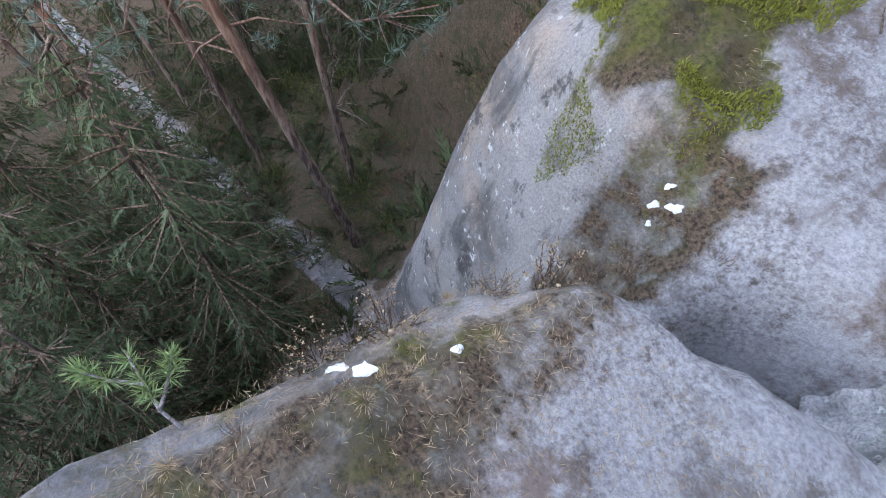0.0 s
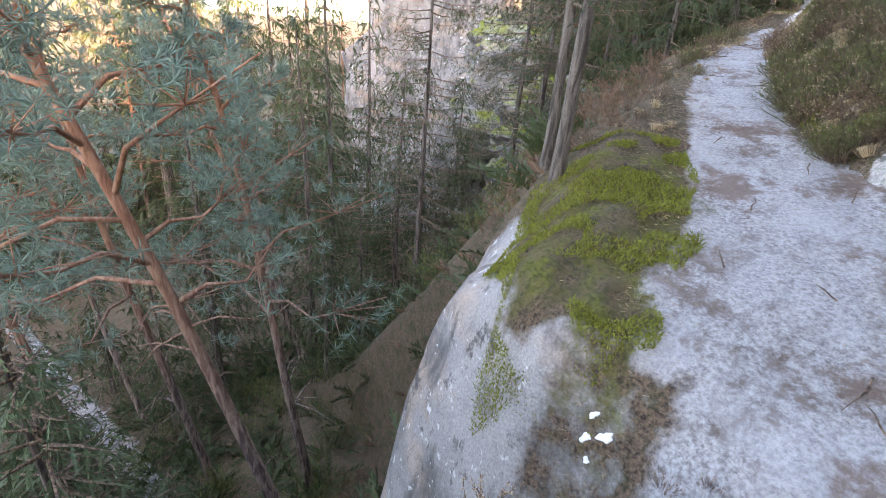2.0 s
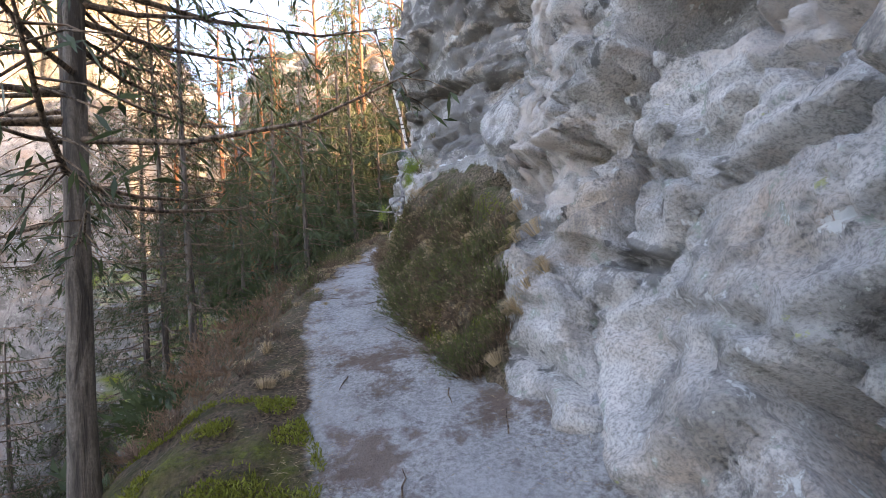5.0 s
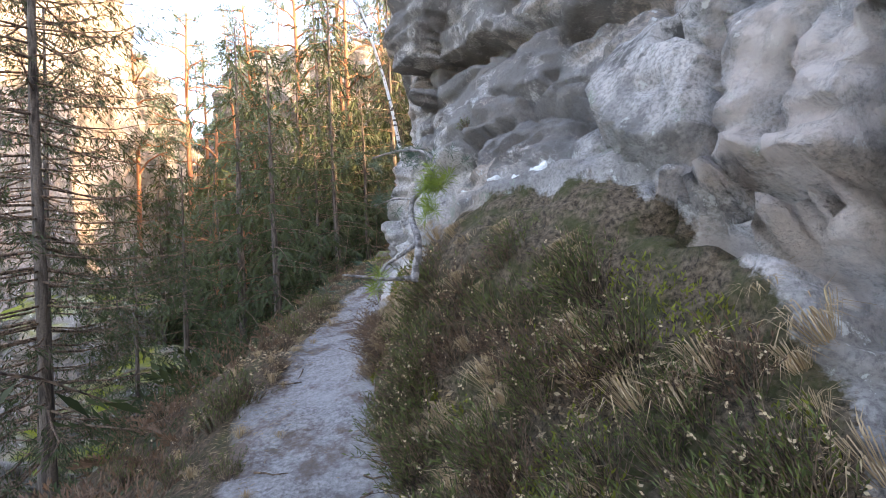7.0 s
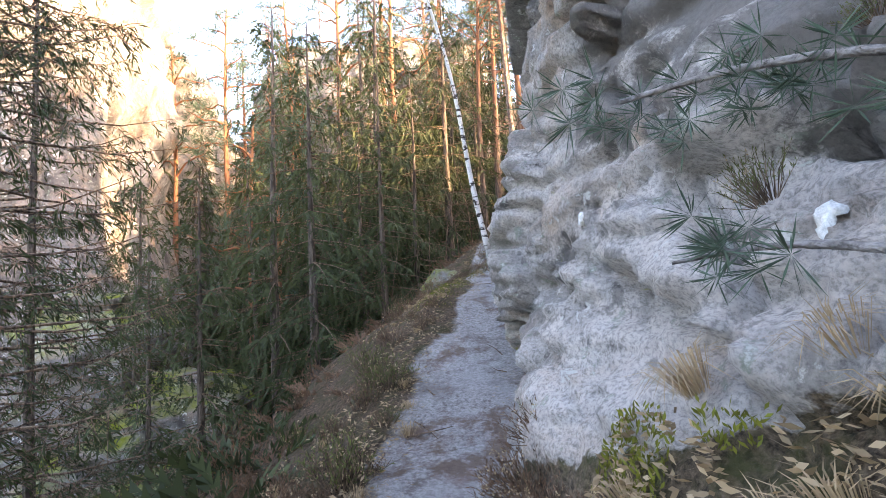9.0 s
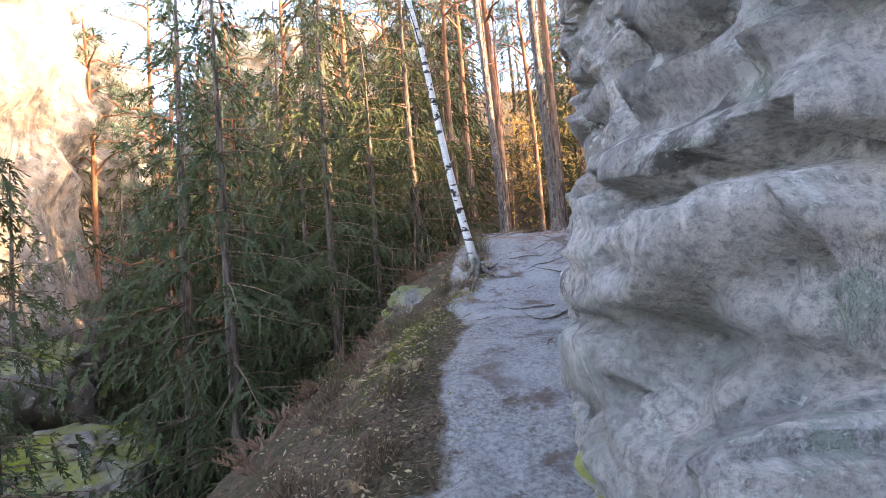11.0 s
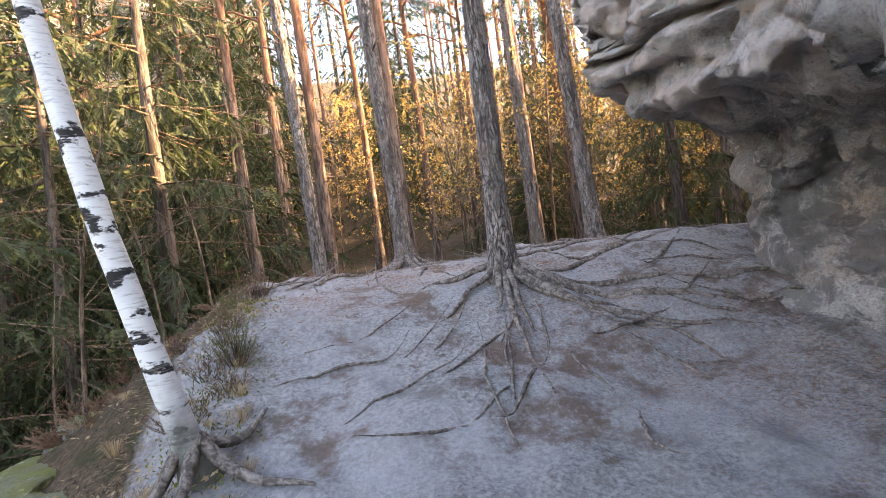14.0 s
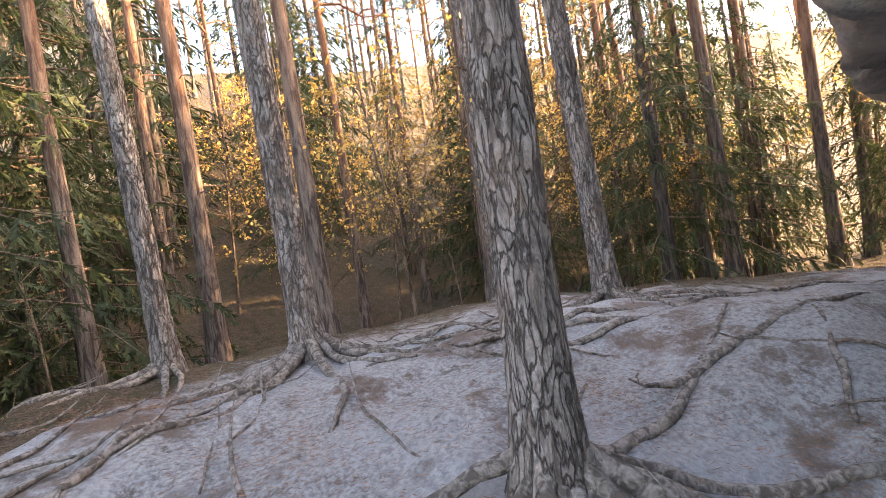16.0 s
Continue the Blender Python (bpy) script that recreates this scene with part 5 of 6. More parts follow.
for fx, fy, lo, hi, n in ((1.82, 17.94, 190, 380, 18), (1.54, 20.5, 180, 360, 16), (0.53, 21.8, 190, 320, 7), (4.5, 19.9, 150, 300, 12)):
    for _ in range(n):
        a, d = rng.uniform(lo, hi), rng.uniform(0.25, 1.5)
        LOOSE_ROOTS.append((fx + math.cos(radians(a)) * d, fy + math.sin(radians(a)) * d, a + rng.gauss(0, 25), rng.uniform(0.5, 1.7), rng.uniform(0.012, 0.034), rng.uniform(0.08, 0.25)))
for i, (x, y, ang, length, rr, w) in enumerate(LOOSE_ROOTS):
    pts, radii = root_line(x, y, ang, length, w, 700 + i, -0.15, rr * 0.62)
    v, f = [], []
    tube(v, f, pts, [q * (0.08 + 0.92 * min(1, k / 6)) for k, q in enumerate(radii)], 7)
    tagged(part("tree_root", v, f, MAT_ROOT), "worn grey-brown root lying bare across the sand", "root", "roots across the sand")


# ---- the birch ----
def make_birch_bark():
    m, nt, b = mat_new("birch_bark", 0.75)
    tc = nt.nodes.new("ShaderNodeTexCoord")
    s = nt.nodes.new("ShaderNodeSeparateXYZ")
    nt.links.new(tc.outputs["Object"], s.inputs[0])
    scars = noise_node(nt, 5.0, 5, 0.6, (1.2, 1.2, 2.4))
    c = mixc(nt, ramp(nt, scars, [(0.54, 0.0), (0.58, 1.0)]), (0.70, 0.68, 0.65), (0.025, 0.022, 0.02))
    c = mixc(nt, ramp(nt, noise_node(nt, 30, 4, 0.6, (0.4, 0.4, 3.0)), [(0.52, 0.0), (0.66, 0.6)]), c, (0.30, 0.27, 0.25))
    foot = mathn(nt, "ADD", s.outputs[2], mathn(nt, "MULTIPLY", noise_node(nt, 6, 4), 0.5))
    c = mixc(nt, ramp(nt, foot, [(0.42, 1.0), (0.75, 0.0)]), c, mixc(nt, noise_node(nt, 20, 5), (0.04, 0.037, 0.033), (0.16, 0.16, 0.13)))
    nt.links.new(c, b.inputs["Base Color"])
    bump(nt, b, [(scars, 0.5, 0.02), (noise_node(nt, 40, 4, 0.6, (0.4, 0.4, 2.0)), 0.4, 0.006)])
    return m


MAT_BIRCH = make_birch_bark()
birch = new("birch_tree")
bx, by = -0.50, 16.70
birch.matrix_basis = pose(bx, by, gz(bx, by) - 0.05)
line = [Vector((-1.2 * f - 0.4 * f * f - 0.05 * math.sin(f * 9), -0.25 * f, 8 * f)) for f in [i / 60 for i in range(61)]]
trunk_part(birch, line, [0.062 * (1 - 0.75 * i / 60) + 0.045 * math.exp(-i / 60 * 8 / 0.15) for i in range(61)], MAT_BIRCH, 20, 0.006, 5)
bv, bf = [], []
random.seed(91)
for i in range(26):
    f = random.uniform(0.33, 0.98)
    p = line[int(f * 60)]
    a = random.uniform(0, 6.283)
    d = Vector((math.cos(a), math.sin(a), random.uniform(0.3, 1.0))).normalized()
    L = random.uniform(0.5, 1.5) * (1.2 - f)+0.2
    e = p + d * L
    tube(bv, bf, [p, p.lerp(e, 0.5) + Vector((0, 0, .05)), e], [0.012, 0.008, 0.003], 4, False)
    for _ in range(9):
        s = p.lerp(e, random.uniform(0.2, 1))
        q = s + Vector((random.gauss(0, .25), random.gauss(0, .25), random.gauss(-0.1, .25)))
        tube(bv, bf, [s, q], [0.004, 0.0015], 3, False)
tagged(part("branchwork", bv, bf, MAT_TWIG, birch, "thin dark twigs"), kind="stuff")
for i, (ang, length) in enumerate(((200, 0.7), (260, 0.5), (320, 0.7), (20, 0.5))):
    pts, radii = root_line(bx, by, ang, length, 0.15, 950 + i, 0.3, 0.035)
    v, f = [], []
    o = birch.matrix_basis.translation
    tube(v, f, [p - o for p in pts], radii, 6)
    part("root", v, f, MAT_ROOT, birch)
tagged(birch, "leaning white birch with black scars and a dark foot", "birch tree")

# rocks with moss beside the path and down in the gorge
rock("boulder", -1.62, 18.5, 0.75, (1.15, 3.6, 1.8), 201, MAT_MOSSY_ROCK, "long pale boulder with moss below the path", "boulder", 6, rings=40, segs=60, square=0.7)
rock("boulder", -9.4, 19.4, -4.4, (4.5, 3.5, 4.4), 203, MAT_MOSSY_ROCK, "grey rock with moss low in the gorge", "boulder", 30, rings=60, segs=80, square=0.6)
rock("boulder", -8.2, 16.8, -5.4, (4.0, 3.5, 3.6), 205, MAT_MOSSY_ROCK, "grey rock with moss low in the gorge", "boulder", 80, rings=60, segs=80, square=0.6)
rock("boulder", -12.4, 20.5, -4.2, (5.0, 4.5, 6.5), 207, MAT_MOSSY_ROCK, "grey rock with moss low in the gorge", "boulder", 10, rings=60, segs=80, square=0.6)



# ---- heather, grass, moss and litter ----
def bush(name, seed, height, stems, mat, flowers=0, wood=None):
    """A low shrub: many fine stems set with short leaves."""
    random.seed(seed)
    b = new(name)
    sv, sf, lv, lf, fv, ff = [], [], [], [], [], []
    for _ in range(stems):
        a, rr = random.uniform(0, 6.283), random.uniform(0, 1) ** 0.7
        o = Vector((math.cos(a), math.sin(a), 0))
        p = o * rr * 0.10
        d = (o * rr * random.uniform(0.4, 1.1) + Vector((0, 0, 1))).normalized()
        L = height * random.uniform(0.6, 1.15) * (1.1 - 0.3 * rr)
        q = p + d * L * 0.55 + Vector((random.gauss(0, .02), random.gauss(0, .02), 0))
        e = q + (d + Vector((random.gauss(0, .25), random.gauss(0, .25), -0.15 * rr))).normalized() * L * 0.5
        tube(sv, sf, [p, q, e], [0.0035, 0.0025, 0.001], 3, False)
        for k in range(9):
            f = random.uniform(0.25, 1.0)
            s = p.lerp(q, f * 2) if f < 0.5 else q.lerp(e, f * 2 - 1)
            blade(lv, lf, s, d + Vector((random.gauss(0, .55), random.gauss(0, .55), random.gauss(0.1, .4))), height * random.uniform(0.06, 0.15), 0.007)
        if random.random() < flowers:
            for k in range(5):
                blade(fv, ff, q.lerp(e, random.uniform(0.5, 1)), (random.gauss(0, 1), random.gauss(0, 1), random.gauss(0.3, 1)), 0.018, 0.012)
    tagged(part("wood", sv, sf, wood or MAT_TWIG, b), kind="stuff")
    tagged(part("foliage", lv, lf, mat, b, shade=False), kind="stuff")
    if fv:
        tagged(part("blossom", fv, ff, MAT_FLOWER, b, "dry straw-coloured flower heads", shade=False), kind="stuff")
    return b


HEATHER = Kind([bush("heather_bush", 301, 0.34, 64, MAT_HEATHER, 0.12), bush("heather_bush", 302, 0.27, 54, MAT_HEATHER, 0.05)], "dark green heather bush with dry flower heads", "heather", "heather on the bank")
RUSSET = Kind([bush("heather_bush", 305, 0.30, 54, MAT_RUSSET, 0.3), bush("heather_bush", 306, 0.24, 46, MAT_RUSSET, 0.1)], "brown dry heather bush beside the path", "heather", "dry heather by the path")
FLOWERY = Kind([bush("heather_bush", 308, 0.26, 42, MAT_RUSSET, 1.0)], "thin heather bush with straw-coloured flower heads", "heather", "heather on the outcrop")


def grass_tuft(seed, mat, height=0.2, count=60):
    random.seed(seed)
    v, f = [], []
    for _ in range(count):
        a = random.uniform(0, 6.283)
        o = Vector((math.cos(a), math.sin(a), 0)) * random.uniform(0.2, 1.0)
        p = o * 0.06
        m = p + o * height * 0.35 + Vector((0, 0, height * 0.6))
        e = m + o * height * 0.6 + Vector((0, 0, random.uniform(-0.4, 0.15) * height))
        s = Vector((-o.y, o.x, 0)).normalized() * 0.0022
        b = len(v)
        v.extend((p + s, p - s, m + s, m - s, e))
        f.extend(((b, b + 1, b + 3, b + 2), (b + 2, b + 3, b + 4)))
    return part("grass_tuft", v, f, mat, shade=False)


GRASS = Kind([grass_tuft(311, MAT_DRY), grass_tuft(312, MAT_DRY, 0.15, 80)], "dry straw-coloured grass tuft", "grass tuft", "dry grass tufts")

random.seed(77)


def cliff_at(y, h):
    return float(cliff_x(np.array([float(y)]), np.array([float(h)]))[0]), gzp(y) + h


def gzp(y):
    return float(np.interp(y, GY, GZ))


def on_bank(kind, y, h, size, out=0.02, tilt=28):
    x, z = cliff_at(y, h)
    o = kind.put(x - out, y, z - 0.02, 0, size)
    o.matrix_basis = pose(x - out, y, z - 0.03, 0, -tilt, 0) @ pose(0, 0, 0, 0, 0, random.uniform(0, 360)) @ Matrix.Scale(size, 4)


# dense heather on the bank
for _ in range(112):
    y = random.uniform(5.05, 7.5)
    top = float(np.interp(y, [4.9, 5.5, 6.2, 6.8, 7.3, 7.8], [0.35, 0.75, 1.0, 1.15, 1.1, 0.8]))
    h = top * random.uniform(0.05, 0.95) ** 1.3
    on_bank(HEATHER if random.random() < 0.65 else RUSSET, y, h, random.uniform(0.45, 0.9))
for _ in range(95):
    y = random.uniform(5.0, 8.4)
    on_bank(GRASS, y, random.uniform(0.05, 1.2) * float(np.interp(y, [5, 6, 8.4], [0.6, 1.0, 0.9])), random.uniform(0.5, 1.0))
for _ in range(16):
    y = random.uniform(7.8, 9.2)
    on_bank(RUSSET, y, random.uniform(0.0, 0.35), random.uniform(0.5, 0.9))
for _ in range(4):
    on_bank(HEATHER, random.uniform(6.9, 8.3), random.uniform(1.3, 2.0), random.uniform(0.25, 0.45))

# heather down the valley side of the path
for _ in range(105):
    y = random.uniform(4.6, 20.5)
    ex = float(np.interp(y, EY, EX))
    x = ex + 0.12 - abs(random.gauss(0, 0.5))
    (RUSSET if random.random() < 0.7 else HEATHER).put(x, y, gz(x, y) - 0.03, None, random.uniform(0.6, 1.3))
for _ in range(70):
    y = random.uniform(5, 20)
    ex = float(np.interp(y, EY, EX))
    x = ex + 0.3 - abs(random.gauss(0, 0.5))
    GRASS.put(x, y, gz(x, y) - 0.01, None, random.uniform(0.5, 1.0))


def thicket(name, kind, spots, label):
    """Many bushes that nobody could count, joined into one."""
    src = [(np.array([tuple(q.co) for q in c.data.vertices]), [tuple(p.vertices) for p in c.data.polygons]) for c in kind.shapes[0].children if c.name.startswith("foliage")][0]
    V, F, n = [], [], 0
    for x, y, s in spots:
        a = random.uniform(0, 6.283)
        R = np.array([[math.cos(a), -math.sin(a), 0], [math.sin(a), math.cos(a), 0], [0, 0, 1]]) * s
        V.append(src[0] @ R.T + np.array([x, y, gz(x, y) - 0.04]))
        F.extend(tuple(i + n for i in f) for f in src[1])
        n += len(src[0])
    tagged(part(name, np.concatenate(V), F, kind.shapes[0].children[1].data.materials[0], shade=False), label, "undergrowth", kind="stuff")


def clumps(name, spots_, mat, label):
    """Low clumps of fern and bilberry that nobody could count."""
    v, f = [], []
    levels = ground_z(np.array([q[0] for q in spots_]), np.array([q[1] for q in spots_]))
    for (x, y, s), z in zip(spots_, levels.tolist()):
        for _ in range(15):
            a, r = random.uniform(0, 6.283), random.uniform(0, 0.25) * s
            p = (x + math.cos(a) * r, y + math.sin(a) * r, z)
            frond(v, f, p, (math.cos(a) * 0.8, math.sin(a) * 0.8, random.uniform(0.4, 1.3)), s * random.uniform(0.25, 0.5), 0.055 * s, 0.35)
    tagged(part(name, v, f, mat, shade=False), label, "undergrowth", kind="stuff")


clumps("undergrowth", [(random.uniform(-13, -2.2), random.uniform(-3, 12), random.uniform(0.7, 1.7)) for _ in range(460)], MAT_SPRUCE, "dark green bilberry and fern on the valley floor")
clumps("undergrowth", [(float(np.interp(y, EY, EX)) - random.uniform(0.4, 4.5), y, random.uniform(0.3, 0.65)) for y in [random.uniform(4.4, 24) for _ in range(460)]], MAT_RUSSET, "brown low shrubs on the slope below the path")
thicket("undergrowth", HEATHER, [(random.uniform(-11, -2.6), random.uniform(-2, 10), random.uniform(1.3, 2.6)) for _ in range(50)], "dark bilberry undergrowth on the valley floor")
slope = []
for _ in range(30):
    y = random.uniform(4.2, 24)
    slope.append((float(np.interp(y, EY, EX)) - random.uniform(0.5, 3.5), y, random.uniform(0.8, 1.9)))
for _ in range(28):
    y = random.uniform(3.8, 9)
    slope.append((float(np.interp(y, EY, EX)) - random.uniform(0.3, 3.0), y, random.uniform(0.9, 1.8)))
thicket("undergrowth", RUSSET, slope, "brown dry undergrowth on the steep slope")
# on the outcrop and in the gully
for x, y, k, s in ((-0.16, 1.28, 0, 1.0), (-0.05, 1.36, 1, 1.0), (0.08, 1.5, 0, .8), (0.72, 1.72, 1, 1.1), (0.84, 1.78, 1, 1.0), (0.62, 1.68, 1, .9), (-0.55, 0.52, 0, 1.2), (-0.6, 0.36, 2, .9), (-0.66, 0.2, 0, 1.0), (-0.75, 0.02, 2, .7), (0.35, 2.0, 2, .7),
                   (0.5, 2.05, 1, .6), (-0.1, 1.9, 2, .8), (0.1, 1.85, 2, .7), (-0.2, 2.15, 2, .6), (-0.4, 0.2, 2, .6), (-0.45, -0.05, 1, .6), (-0.3, 0.35, 2, .5), (-0.55, -0.2, 2, .6), (1.2, 1.75, 0, .7), (-0.36, 1.06, 0, .8)):
    (FLOWERY, RUSSET, RUSSET)[k].put(x, y, gz(x, y) - 0.02, None, s * 0.72)
for _ in range(34):
    x, y = random.uniform(-0.75, 0.25), random.uniform(-0.6, 1.1)
    GRASS.put(x, y, gz(x, y) - 0.005, None, random.uniform(0.25, 0.55))


def scatter(name, count, spot, make, mat, label, category):
    v, f = [], []
    P = [spot() for _ in range(count)]
    G = ground_z(np.array([p[0] for p in P]), np.array([p[1] for p in P]))
    for (x, y), z in zip(P, G):
        make(v, f, x, y, float(z))
    return tagged(part(name, v, f, mat, shade=False), label, category, kind="stuff")


def moss_spot():
    while True:
        y = random.uniform(2.15, 4.9)
        ex, cx, w = (float(np.interp(y, a, b)) for a, b in ((EY, EX), (CY, CX), (WY, WW)))
        x = random.uniform(ex - 0.2 - 0.5 * min(1, max(0, (y - 2.5) * 2)), cx - w + 0.05 - 0.1 * math.sin(y * 5.1) * math.sin(y * 2.3))
        if noise.noise(Vector((x * 4.0, y * 4.0, 0.5))) > -0.02:
            return x, y


def moss_leaf(v, f, x, y, z):
    blade(v, f, (x, y, z + 0.005 + 0.03 * abs(random.gauss(0, .5))), (random.gauss(0, .7), random.gauss(0, .7), 1), random.uniform(0.015, 0.04), 0.009)


random.seed(88)
scatter("moss_carpet", 21000, moss_spot, moss_leaf, MAT_MOSS, "yellow-green moss carpet on the bank", "moss")


def strip_spot():
    y = random.uniform(12.5, 19)
    return float(np.interp(y, EY, EX)) + random.gauss(0.0, 0.16), y


scatter("moss_carpet", 3500, strip_spot, moss_leaf, MAT_MOSS, "thin moss along the path's edge", "moss")


def edge_spot():
    y = random.uniform(1.8, 19.5)
    cx, w = float(np.interp(y, CY, CX)), float(np.interp(y, WY, WW))
    s = -1 if random.random() < 0.75 else 1
    return cx + s * (w + random.gauss(0.1, 0.16)), y


def needle(v, f, x, y, z):
    a = random.uniform(0, 6.283)
    blade(v, f, (x, y, z + random.uniform(0.008, 0.025)), (math.cos(a), math.sin(a), random.gauss(0, .22)), random.uniform(0.02, 0.055), 0.003)


scatter("needle_litter", 12000, edge_spot, needle, MAT_DRY, "brown pine needles scattered along the path", "needle litter")


def knoll_spot():
    c = random.choice(((2.4, 16.6), (1.2, 18.9), (3.0, 17.2), (1.8, 17.4), (2.9, 15.9), (0.5, 20.3), (0.2, 18.2), (2.6, 18.4)))
    return c[0] + random.gauss(0, .35), c[1] + random.gauss(0, .35)


scatter("needle_litter", 16000, knoll_spot, needle, make_leaf("red_needles", (0.17, 0.085, 0.05), (0.26, 0.14, 0.085)), "reddish pine needles in drifts round the roots", "needle litter")


def outcrop_spot():
    return random.uniform(-0.85, 1.0), random.uniform(-0.8, 1.2)


scatter("needle_litter", 5000, outcrop_spot, needle, MAT_DRY, "dry needles and lichen crumbs on the outcrop", "needle litter")


def leaf_spot():
    y = random.uniform(8, 20)
    return float(np.interp(y, EY, EX)) - abs(random.gauss(0, 0.5)) + 0.2, y


def dead_leaf(v, f, x, y, z):
    a = random.uniform(0, 6.283)
    blade(v, f, (x, y, z + 0.02), (math.cos(a), math.sin(a), random.gauss(0.1, .3)), random.uniform(0.03, 0.05), 0.016)


scatter("leaf_litter", 2600, leaf_spot, dead_leaf, MAT_DRY, "fallen brown leaves on the slope", "leaf litter")

# leaves and moss caught on the bank
def bank_scatter(name, count, make, mat, label, category, patchy):
    v, f = [], []
    for _ in range(count):
        y = random.uniform(5.2, 8.4)
        top = float(np.interp(y, [5.2, 5.7, 6.2, 6.8, 7.3, 8.4], [0.4, 0.8, 1.05, 1.2, 1.15, 0.6]))
        h = top * random.uniform(0.0, 1.0)
        if noise.noise(Vector((y * 3.0, h * 4.0, patchy))) < 0.0:
            continue
        x, z = cliff_at(y, h)
        make(v, f, x - 0.02, y, z + 0.005)
    tagged(part(name, v, f, mat, shade=False), label, category, kind="stuff")


random.seed(89)
bank_scatter("leaf_litter", 4200, dead_leaf, MAT_DRY, "dry brown leaves caught on the bank", "leaf litter", 2.5)
bank_scatter("moss_carpet", 14000, moss_leaf, MAT_MOSS, "yellow-green moss cushions on the bank", "moss", 7.5)

# dropped twigs on the path
for i in range(34):
    y = random.uniform(2.2, 19)
    cx, w = float(np.interp(y, CY, CX)), float(np.interp(y, WY, WW))
    x = cx + random.uniform(-1.1, 1.0) * w
    if y < 8 and i % 2:
        x = cx + w * random.uniform(0.5, 1.1)
    a, L = random.uniform(0, 6.283), random.uniform(0.10, 0.32)
    pts = []
    for k in range(4):
        px, py = x + math.cos(a) * L * k / 3 + random.gauss(0, .008), y + math.sin(a) * L * k / 3 + random.gauss(0, .008)
        pts.append(Vector((px, py, gz(px, py) + 0.012)))
    v, f = [], []
    tube(v, f, pts, [0.006, 0.005, 0.004, 0.002], 5)
    tagged(part("twig", v, f, MAT_TWIG), "thin dry twig lying on the sand", "twig", "twigs on the path")

# ---- the crooked little pine that grows out of the rock ----
sprig = new("crooked_pine")
o = Vector((-0.15, 7.10, 1.80))
sprig.matrix_basis = pose(*o)


def limb(pts, r0, r1):
    v, f = [], []
    P = [Vector(p) - o for p in pts]
    Q = []
    for k in range(len(P) - 1):
        for j in range(4):
            t = j / 4
            a, b, c, d = P[max(k - 1, 0)], P[k], P[k + 1], P[min(k + 2, len(P) - 1)]
            Q.append(0.5 * ((2 * b) + (c - a) * t + (2 * a - 5 * b + 4 * c - d) * t * t + (3 * b - a - 3 * c + d) * t ** 3))
    Q.append(P[-1])
    tube(v, f, Q, [r0 + (r1 - r0) * k / (len(Q) - 1) for k in range(len(Q))], 9)
    part("limb", v, f, MAT_GREY_WOOD, sprig)


limb([(-0.15, 7.10, 1.82), (-0.12, 7.14, 1.96), (-0.12, 7.19, 2.06), (-0.15, 7.32, 2.15), (-0.16, 7.38, 2.23), (-0.14, 7.42, 2.31), (-0.04, 7.43, 2.42), (0.0, 7.49, 2.54), (-0.08, 7.61, 2.65), (-0.25, 7.76, 2.70), (-0.44, 7.90, 2.70)], 0.024, 0.006)
limb([(-0.14, 7.42, 2.31), (-0.27, 7.62, 2.35), (-0.43, 7.71, 2.33)], 0.010, 0.003)
limb([(-0.12, 7.17, 2.03), (-0.21, 7.16, 1.97), (-0.31, 7.24, 1.92), (-0.33, 7.17, 1.87)], 0.013, 0.007)
limb([(-0.15, 7.10, 1.84), (-0.28, 7.08, 1.84), (-0.40, 7.07, 1.86), (-0.52, 7.05, 1.88)], 0.014, 0.005)
random.seed(99)
nv, nf = [], []
for base, n in (((-0.44, 7.90, 2.70), 16), ((-0.25, 7.76, 2.70), 12), ((-0.08, 7.66, 2.66), 10), ((-0.36, 7.68, 2.36), 9), ((-0.45, 7.05, 1.88), 6)):
    for _ in range(n):
        p = Vector(base) + Vector((random.gauss(0, .09), random.gauss(0, .09), random.gauss(-0.02, .05))) - o
        for _ in range(26):
            blade(nv, nf, p, (random.gauss(-.4, 1), random.gauss(.3, 1), random.gauss(0.1, .8)), random.uniform(0.05, 0.085), 0.0035)
part("needles", nv, nf, MAT_PINE, sprig, "blue-green needles", shade=False)
nv, nf = [], []
for base, n in (((-0.03, 7.36, 2.36), 9), ((0.0, 7.33, 2.42), 6), ((-0.05, 7.33, 2.24), 6), ((-0.33, 7.10, 1.82), 5)):
    for _ in range(n):
        p = Vector(base) + Vector((random.gauss(0, .035), random.gauss(0, .035), random.gauss(0, .035))) - o
        for _ in range(40):
            blade(nv, nf, p, (random.gauss(-.3, 1), random.gauss(-.3, 1), random.gauss(0.3, .8)), random.uniform(0.06, 0.10), 0.004)
part("needles", nv, nf, MAT_PINE_YOUNG, sprig, "bright yellow-green needles", shade=False)
tagged(sprig, "crooked grey little pine with bright tufts on the rock", "pine tree")


# ---- white lichen crusts on the rock ----
def surface(name):
    ob = next(o for o in scene.objects if o.name == name)
    n = len(ob.data.vertices)
    co, no = np.empty(n * 3, np.float32), np.empty(n * 3, np.float32)
    ob.data.vertices.foreach_get("co", co)
    ob.data.vertex_normals.foreach_get("vector", no)
    return co.reshape(-1, 3), no.reshape(-1, 3)


MAT_LICHEN, nt, b = mat_new("white_lichen", 0.95)
lichen_grain = noise_node(nt, 70, 5, 0.7)
nt.links.new(mixc(nt, ramp(nt, lichen_grain, [(0.35, 0.0), (0.6, 1.0)]), (0.48, 0.49, 0.46), (0.76, 0.77, 0.75)), b.inputs["Base Color"])
bump(nt, b, [(lichen_grain, 0.6, 0.01)])


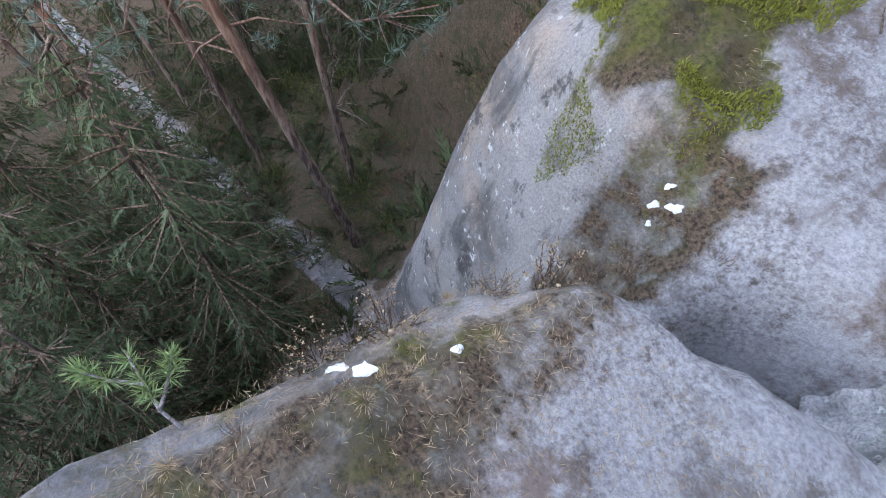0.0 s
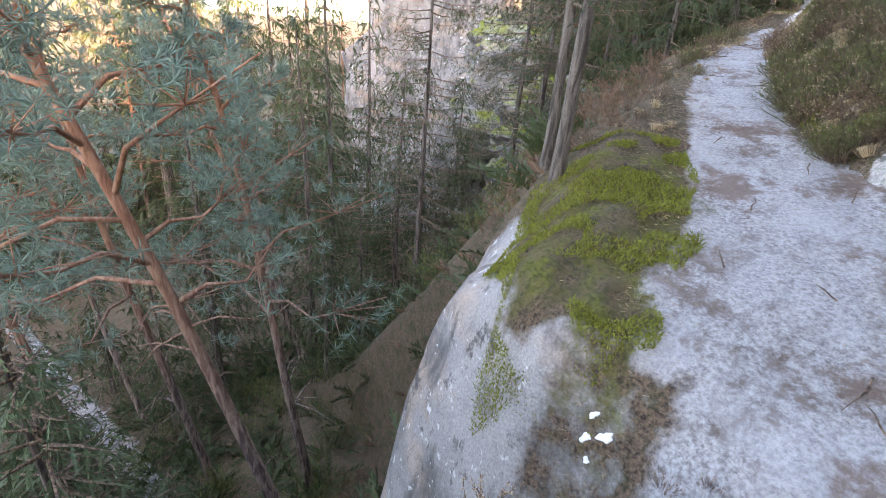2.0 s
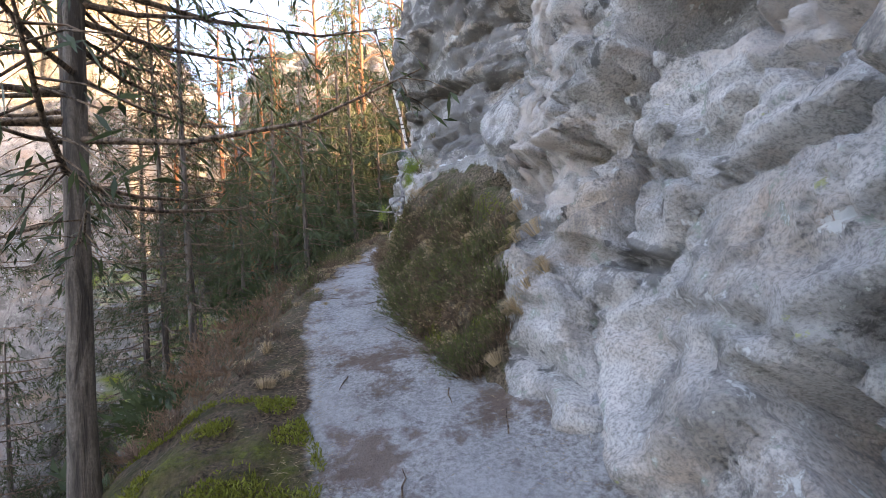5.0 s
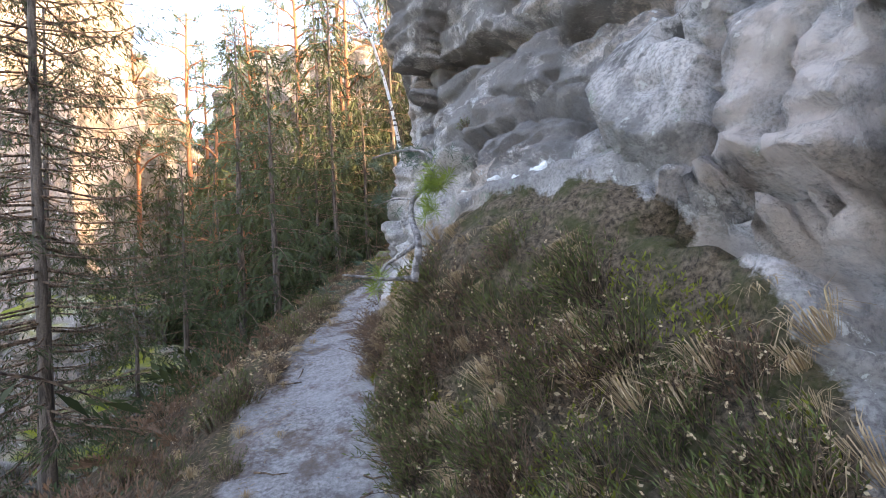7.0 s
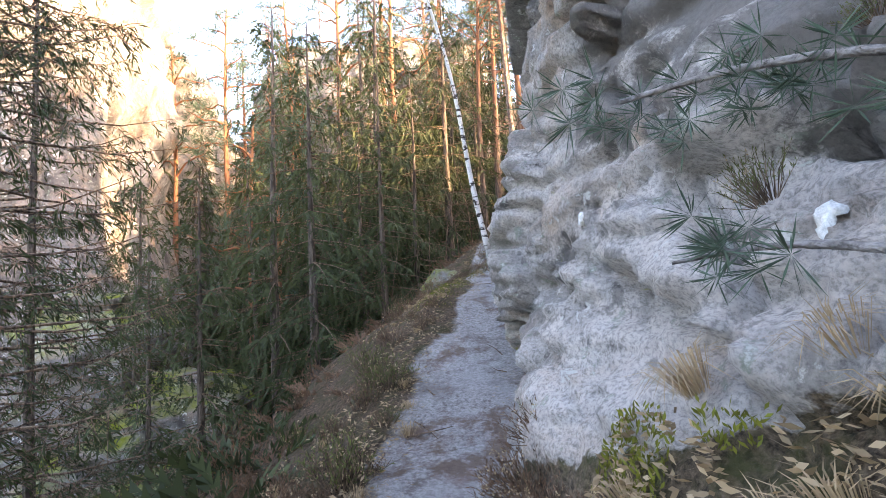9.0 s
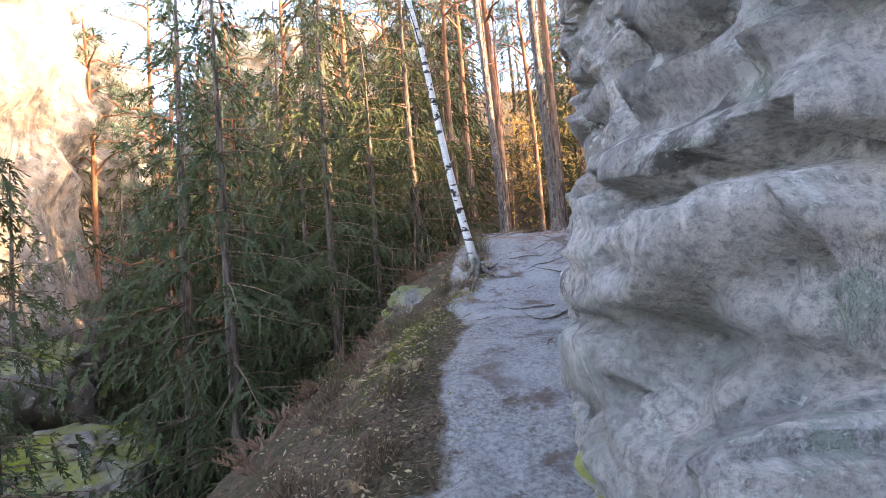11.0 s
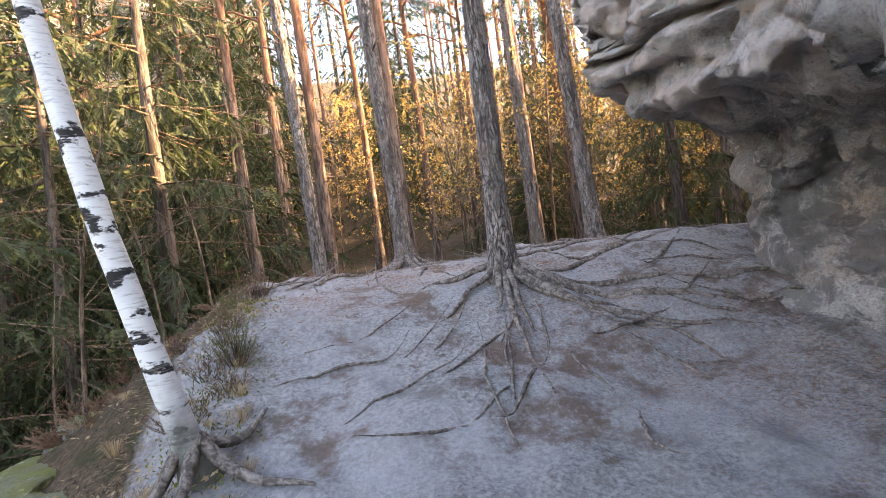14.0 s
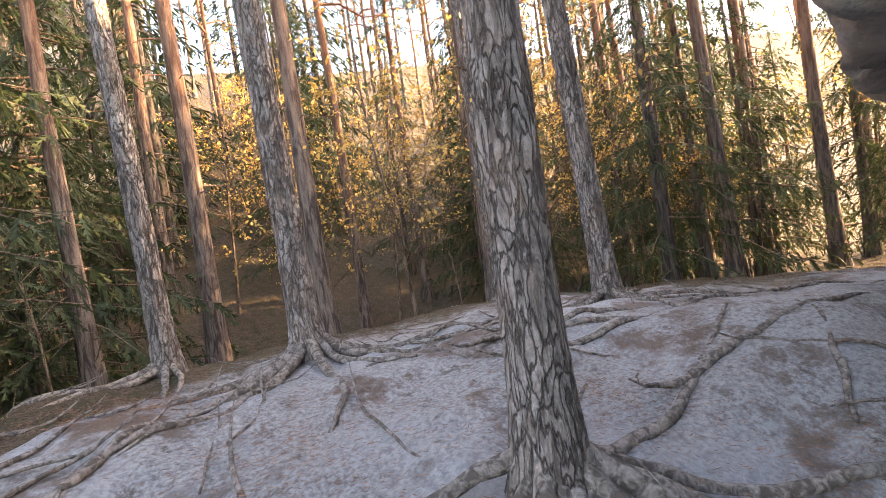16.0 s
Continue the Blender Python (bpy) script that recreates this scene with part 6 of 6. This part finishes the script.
def lichen_patch(skin, place, size, seed):
    """A thin crust with a ragged edge that follows the rock under it."""
    rng = random.Random(seed)
    near = np.argsort(((skin[0] - np.array(place)) ** 2).sum(1))[:60]
    co, no = skin[0][near].astype(float), skin[1][near].astype(float)
    n = Vector(no[:12].mean(0)).normalized()
    c = Vector(co[0])
    u = n.orthogonal().normalized()
    w = n.cross(u)
    ph = [rng.uniform(0, 6.283) for _ in range(4)]
    verts, faces, segs = [], [], 22
    for ring, f in enumerate((0.0, 0.5, 0.85, 1.0)):
        for k in range(segs if ring else 1):
            a = 2 * math.pi * k / segs
            r = size * f * (1 + 0.28 * math.sin(2 * a + ph[0]) + 0.20 * math.sin(3 * a + ph[1]) + 0.13 * math.sin(7 * a + ph[2]))
            q = c + u * math.cos(a) * r + w * math.sin(a) * r * 0.75
            i = int(((co - np.array(q)) ** 2).sum(1).argmin())
            m = Vector(no[i])
            q = q - m * (q - Vector(co[i])).dot(m) + m * (0.010 if ring < 3 else -0.012)
            verts.append(q)
    for k in range(segs):
        faces.append((0, 1 + k, 1 + (k + 1) % segs))
        for ring in (0, 1):
            a, bb = 1 + ring * segs + k, 1 + ring * segs + (k + 1) % segs
            faces.append((a, a + segs, bb + segs, bb))
    tagged(part("lichen_patch", verts, faces, MAT_LICHEN), "chalky white lichen crust on sandstone", "lichen", "lichen crusts")


CLIFF_SKIN = surface("sandstone_cliff")
GROUND_SKIN = surface("ground")
for i, (x, y, z, r) in enumerate(((0.606, 7.213, 2.366, 0.07), (0.60, 7.30, 2.42, 0.05), (0.141, 7.806, 2.411, 0.05), (0.409, 7.387, 2.248, 0.06), (0.197, 7.808, 2.272, 0.06), (0.98, 7.05, 2.56, 0.06), (0.10, 8.2, 2.49, 0.055), (0.36, 7.45, 2.38, 0.04),
                                  (-0.25, 9.3, 2.6, 0.04))):
    lichen_patch(CLIFF_SKIN, (x, y, z), r, 400 + i)
for i, (x, y, z, r) in enumerate(((-0.105, 2.092, -0.83, 0.035), (-0.10, 2.17, -0.72, 0.028), (-0.03, 2.10, -0.80, 0.045), (-0.09, 2.05, -0.90, 0.022), (-0.62, 0.25, -0.66, 0.05), (-0.50, 0.30, -0.62, 0.06), (-0.3, 0.62, -0.62, 0.03))):
    lichen_patch(GROUND_SKIN, (x, y, z), r, 440 + i)

# ---- the young pine at the outcrop's edge ----
random.seed(123)
sapling = new("young_pine")
sapling.matrix_basis = pose(-0.80, -0.35, gz(-0.80, -0.35) - 0.03)
v, f, nv, nf = [], [], [], []
for pts in ([(0, 0, 0), (-0.10, -0.02, 0.05), (-0.20, 0.0, 0.12), (-0.31, 0.03, 0.22)], [(-0.10, -0.02, 0.05), (-0.17, 0.08, 0.10), (-0.22, 0.14, 0.15)], [(-0.20, 0.0, 0.12), (-0.28, -0.08, 0.15), (-0.36, -0.13, 0.2)]):
    pts = [Vector(p) for p in pts]
    tube(v, f, pts, [0.009, 0.007, 0.005, 0.003][:len(pts)], 6)
    for k in range(14):
        t = random.uniform(0.45, 1.0) * (len(pts) - 1.001)
        tuft(nv, nf, pts[int(t)].lerp(pts[int(t) + 1], t - int(t)), (pts[-1] - pts[0]).normalized() * 0.7, 0.075, 14)
part("stem", v, f, MAT_GREY_WOOD, sapling)
part("needles", nv, nf, make_leaf("sapling_needles", (0.10, 0.15, 0.06), (0.14, 0.20, 0.08)), sapling, "light green needles", shade=False)
tagged(sapling, "small light green pine seedling on the outcrop's edge", "pine tree")
